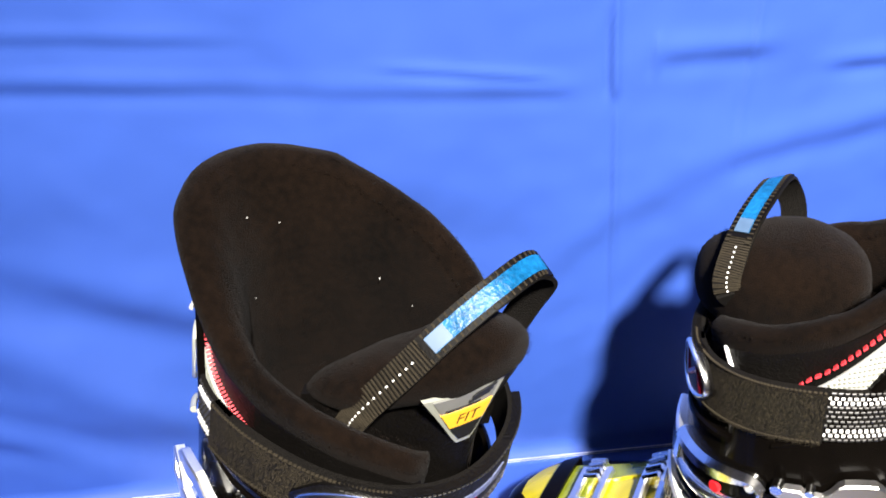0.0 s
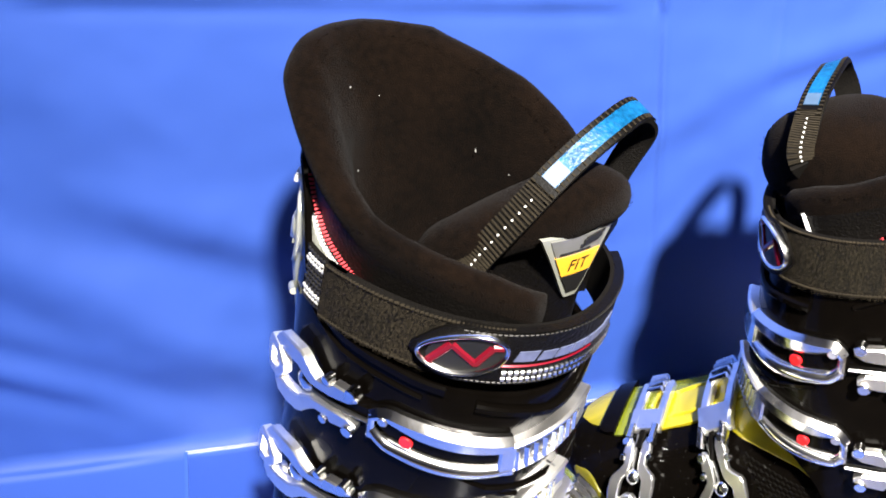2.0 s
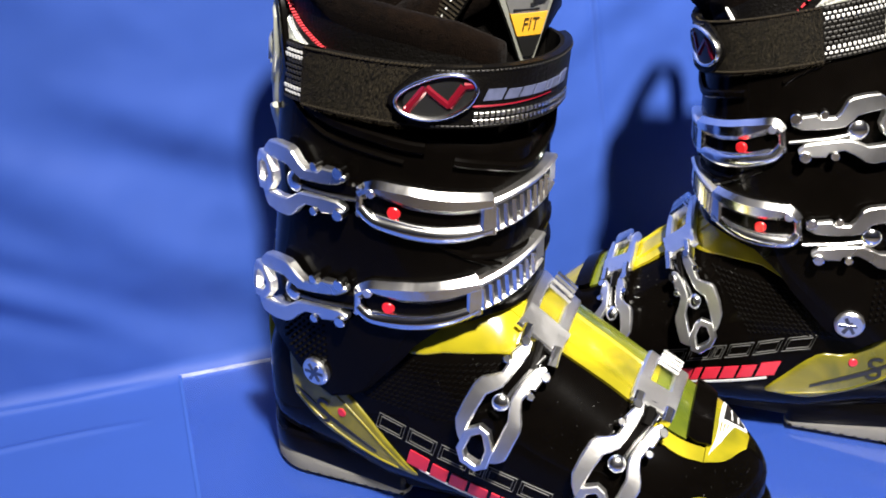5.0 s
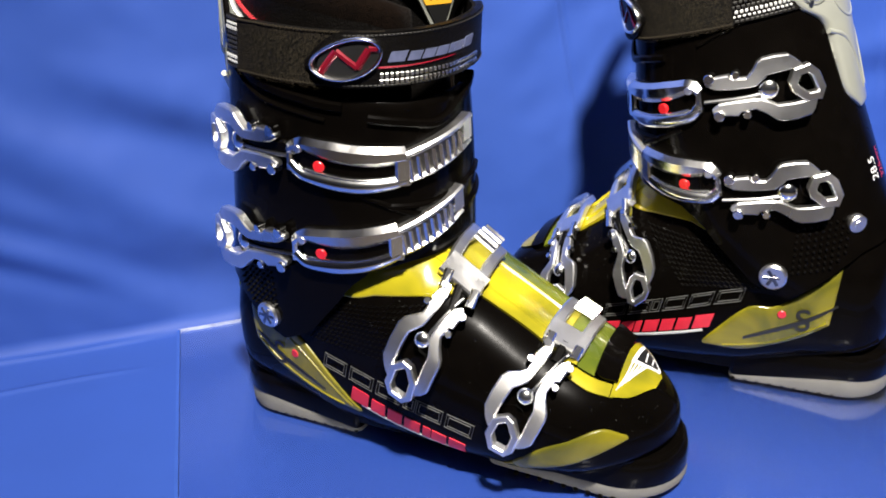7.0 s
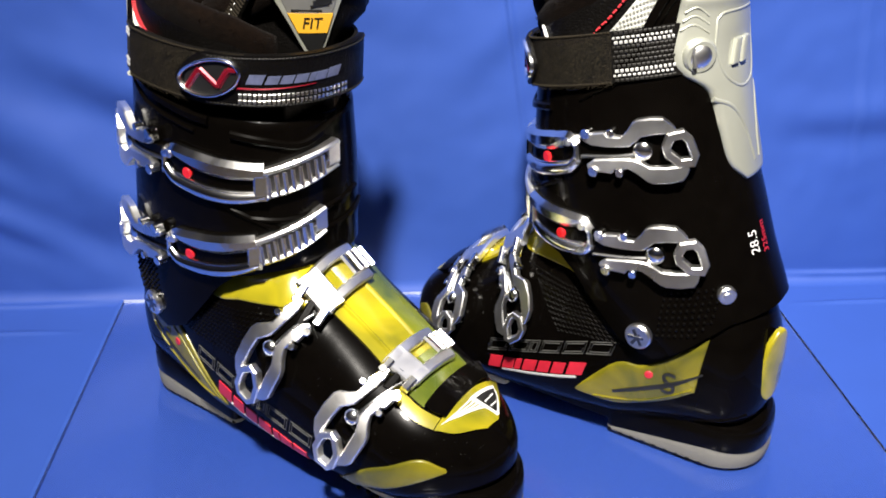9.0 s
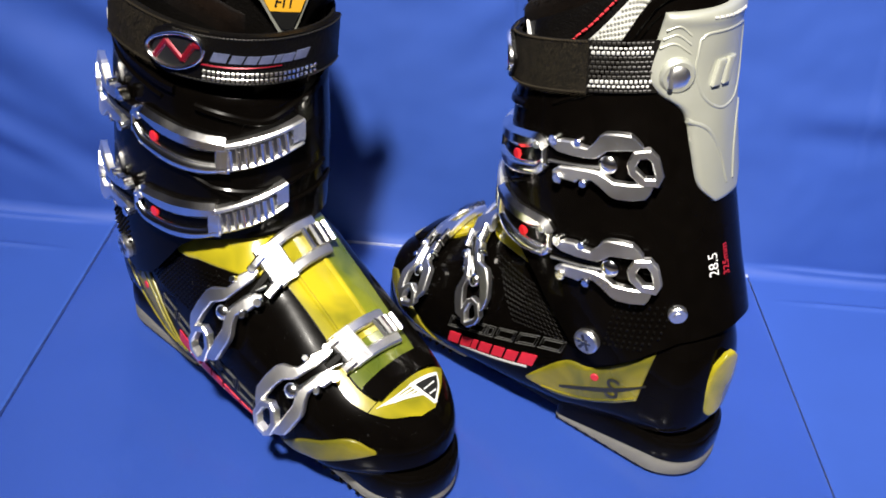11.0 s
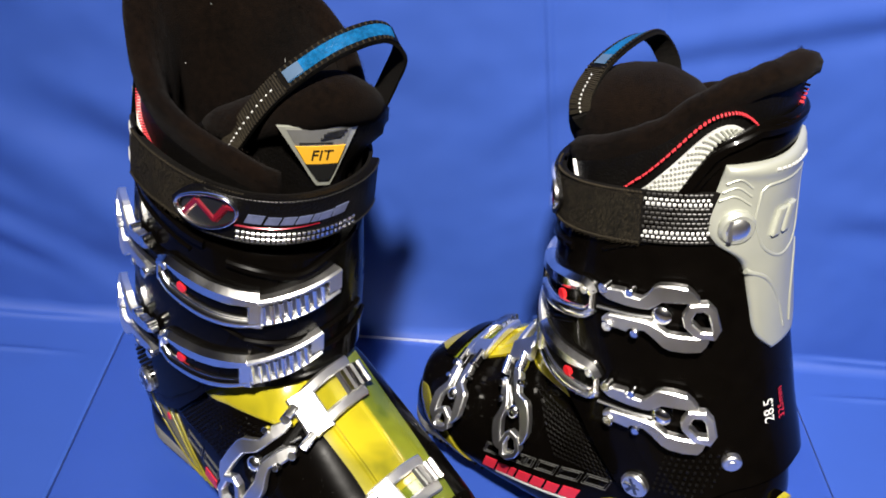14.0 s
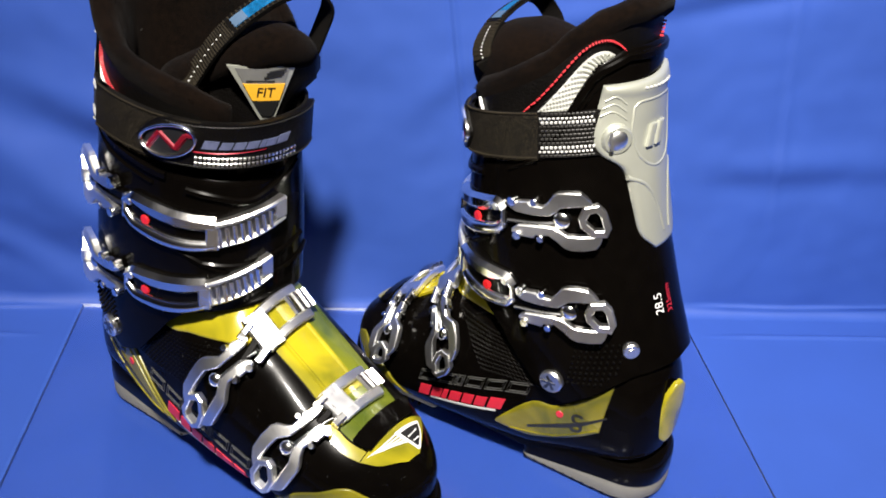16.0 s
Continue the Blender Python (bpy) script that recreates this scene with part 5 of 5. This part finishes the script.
        add_bar(bm, on_cuff, [(ladder_end + 6, z_end), (ladder_end - 0.5, z_end)], half * 1.2, 0.003, 0.0088, 0, False, 0.002)
        ladder = piece("buckle_ladder", bm, M_SATIN, parent, "toothed aluminium ladder strip")
        bm = bmesh.new()
        add_bar(bm, on_cuff, [(s0 + 4, t0), ((s0 + ladder_end) / 2, (t0 + z_end) / 2), (ladder_end, z_end)], half * 1.2, 0.003, 0.0062, 14)
        piece("ladder_base", bm, M_STEEL, ladder)
        bm = bmesh.new()
        k = 8
        for i in range(k):
            x = (i + 0.5) / (k + 1.8)
            s, t = s0 + (ladder_end - s0) * x, t0 + (z_end - t0) * x
            bm = bmesh.new()
            add_bar(bm, on_cuff, [(s - 0.9, t - half * 0.62), (s + 0.2, t + half * 0.42)], [0.0030, 0.0030], 0.006, 0.0098, 0, False, 0.0012)
            piece("tooth", bm, M_CHROME, ladder)
        bm = bmesh.new()
        add_disc(bm, on_cuff, ladder_end + 4, z_end - half * 0.1, 0.0034, 0.005, 0.0086, 12)
        piece("ladder_screw", bm, M_CHROME, ladder)

    rows = {
        -1: ((97, 0.2205, 145, 0.2195, 91.5, 41, 0.2165, 0.2095, 0, 0.2215), (95, 0.1560, 144, 0.1500, 91, 46, 0.1575, 0.1630, 9, 0.1805)),
        1: ((84, 0.2195, 129, 0.2290, 77, 24, 0.2167, 0.2045, 2, 0.206), (86.5, 0.1567, 127, 0.1620, 81.5, 40, 0.1632, 0.1660, 14, 0.178)),
    }[side]
    for s_h, z_h, s_t, z_t, s_c, s_d, z_c, z_d, s_e, z_e in rows:
        buckle = new("buckle")
        buckle.parent = root
        lever(buckle, on_cuff, s_h, s_t, z_h, z_t, 0.0200, 0.0060, 0.004 if side < 0 else 0.003)
        catch(buckle, s_c, s_d, z_c, z_d, s_e, z_e, 0.0125)
        tagged(buckle, "silver ratchet buckle")

    # instep buckles
    rows = {
        -1: ((52, 0.1885, 2.5, 0.165, 103, 0.187), (57.5, 0.252, 0.5, 0.2303, 105, 0.254)),
        1: ((47, 0.1950, 6, 0.175, 100, 0.193), (54, 0.250, 8, 0.246, 104, 0.250)),
    }[side]
    for hinge_ph, hinge_u, tip_ph, tip_u, end_ph, end_u in rows:
        buckle = new("buckle")
        buckle.parent = root
        tagged(buckle, "silver instep buckle with toothed catch")
        lever(buckle, on_shell, hinge_ph, tip_ph, hinge_u, tip_u, 0.0165, 0.0050, 0.004)
        bm = bmesh.new()
        du, dp = 0.0115, end_ph - hinge_ph - 8
        p0 = hinge_ph + 8

        def row(k, q):
            return p0 + dp * k, hinge_u + (end_u - hinge_u) * k + du * q

        for q in (1, -1):
            add_bar(bm, on_shell, [row(k, q * 0.76) for k in np.linspace(0.05, 0.9, 8)], 0.0074, 0.0042, 0.0085)
        add_bar(bm, on_shell, [row(0.16, -1.0), row(0.16, 0), row(0.16, 1.0)], 0.018, 0.0040, 0.0083)
        frame_part = piece("buckle_catch", bm, M_SATIN, buckle, "satin aluminium forked catch plate", 30)
        for k in (0.66, 0.77, 0.88, 0.99):
            bm = bmesh.new()
            add_bar(bm, on_shell, [row(k, -0.52), row(k, 0.52)], 0.0042, 0.002, 0.0118, 0, False, 0.0014)
            piece("tooth", bm, M_CHROME, frame_part)
        for q in (-0.72, 0.72):
            bm = bmesh.new()
            add_bar(bm, on_shell, [row(-0.16, q), row(0.06, q)], 0.0056, 0.005, 0.0108)
            piece("hinge_knuckle", bm, M_CHROME, frame_part)
        bm = bmesh.new()
        add_bar(bm, on_shell, [row(-0.3, 0), row(0.05, 0)], 0.006, 0.003, 0.0085)
        piece("catch_strap", bm, M_RUBBER, frame_part)
    return root


def cuff_on_heel(s, t, h):
    """Skin of the shell's heel by angle and height."""
    u_back = float(np.interp(t, (0.03, 0.05, 0.08, 0.11, 0.14), (0.012, 0.004, 0.003, 0.004, 0.010)))
    uc, a, b = 0.045, 0.045 - u_back, 0.040
    c, sn = math.cos(radians(s)), math.sin(radians(s))
    return Vector((uc + (a + h) * c, (b + h) * sn, t))


build_boot(
    -1, (-0.1171, 0.3736, 0.0), -29.9,
    {"shear": 0.0, "lean": 0.0, "egg": 0.0, "flare": 0.018, "pitch": 0.0, "rear": -0.014, "strap": 0.0155, "rise": 0.004, "bow": 1.6, "bolt": 0.064, "flap": 0, "plate": 30, "wing": 40, "weave": 120, "open": 33,
     "near": ((30, 0.294), (45, 0.302), (60, 0.308), (80, 0.313), (95, 0.317), (110, 0.322), (130, 0.335), (150, 0.354), (165, 0.368), (180, 0.376)),
     "far": ((30, 0.318), (60, 0.339), (90, 0.360), (120, 0.375), (150, 0.378), (180, 0.376))},
    [(0.104, 0.0290, 0.3020, 0.010, 0.010), (0.122, 0.0190, 0.3060, 0.014, 0.012), (0.138, 0.0080, 0.3130, 0.017, 0.0130), (0.155, 0.0005, 0.3230, 0.018, 0.0145), (0.166, -0.0140, 0.3265, 0.017, 0.0145), (0.170, -0.0300, 0.3200, 0.015, 0.013), (0.169, -0.0420, 0.3110, 0.011, 0.010)],
    [(0.0, 0.004), (0.004, 0.006), (0.007, 0.006), (0.010, 0.002), (0.011, -0.004), (0.008, -0.008), (0.002, -0.010)],
    [(0.1270, 0.0330, 0.2900), (0.1338, 0.0289, 0.3052), (0.1499, 0.0205, 0.3320), (0.1604, 0.0044, 0.3480), (0.1707, -0.0150, 0.3600), (0.1775, -0.0370, 0.3625), (0.1800, -0.0490, 0.3500), (0.1730, -0.0490, 0.3300), (0.1650, -0.0430, 0.3050)],
    "black-and-gold plastic ski boot, gold instep and toe shield showing",
)
build_boot(
    1, (0.3410, 0.2995, 0.0), 152.5,
    {"shear": 0.105, "lean": -0.062, "egg": 0.07, "flare": 0.004, "pitch": 0.06, "rear": 0.009, "strap": 0.003, "rise": 0.024, "bow": 0.8, "bolt": 0.082, "seam_z": -0.001, "seam": 8, "flap": -36, "plate": 0, "wing": 8, "weave": 95, "open": 16,
     "near": ((18, 0.290), (40, 0.300), (60, 0.309), (72, 0.315), (84, 0.322), (95, 0.332), (108, 0.347), (125, 0.359), (150, 0.369), (180, 0.371)),
     "far": ((30, 0.298), (60, 0.308), (90, 0.322), (120, 0.342), (150, 0.363), (180, 0.371))},
    [(0.194, -0.0380, 0.2880, 0.016, 0.020), (0.187, -0.0170, 0.2970, 0.026, 0.026), (0.175, -0.0110, 0.3040, 0.032, 0.029), (0.160, -0.0130, 0.3070, 0.034, 0.030), (0.142, -0.0160, 0.3060, 0.034, 0.029), (0.124, -0.0200, 0.3010, 0.028, 0.026)],
    [(0.004, 0.0), (0.006, 0.004), (0.006, 0.010), (0.0, 0.014), (-0.004, 0.014), (-0.006, 0.012)],
    [(0.1740, 0.0100, 0.2960), (0.1880, 0.0190, 0.3110), (0.1905, 0.0094, 0.3260), (0.1900, -0.0094, 0.3355), (0.1870, -0.0300, 0.3415), (0.1840, -0.0470, 0.3415), (0.1800, -0.0590, 0.3330), (0.1720, -0.0620, 0.3180), (0.1660, -0.0560, 0.2950)],
    "black-and-gold plastic ski boot, heel panel and silver spoiler showing",
)
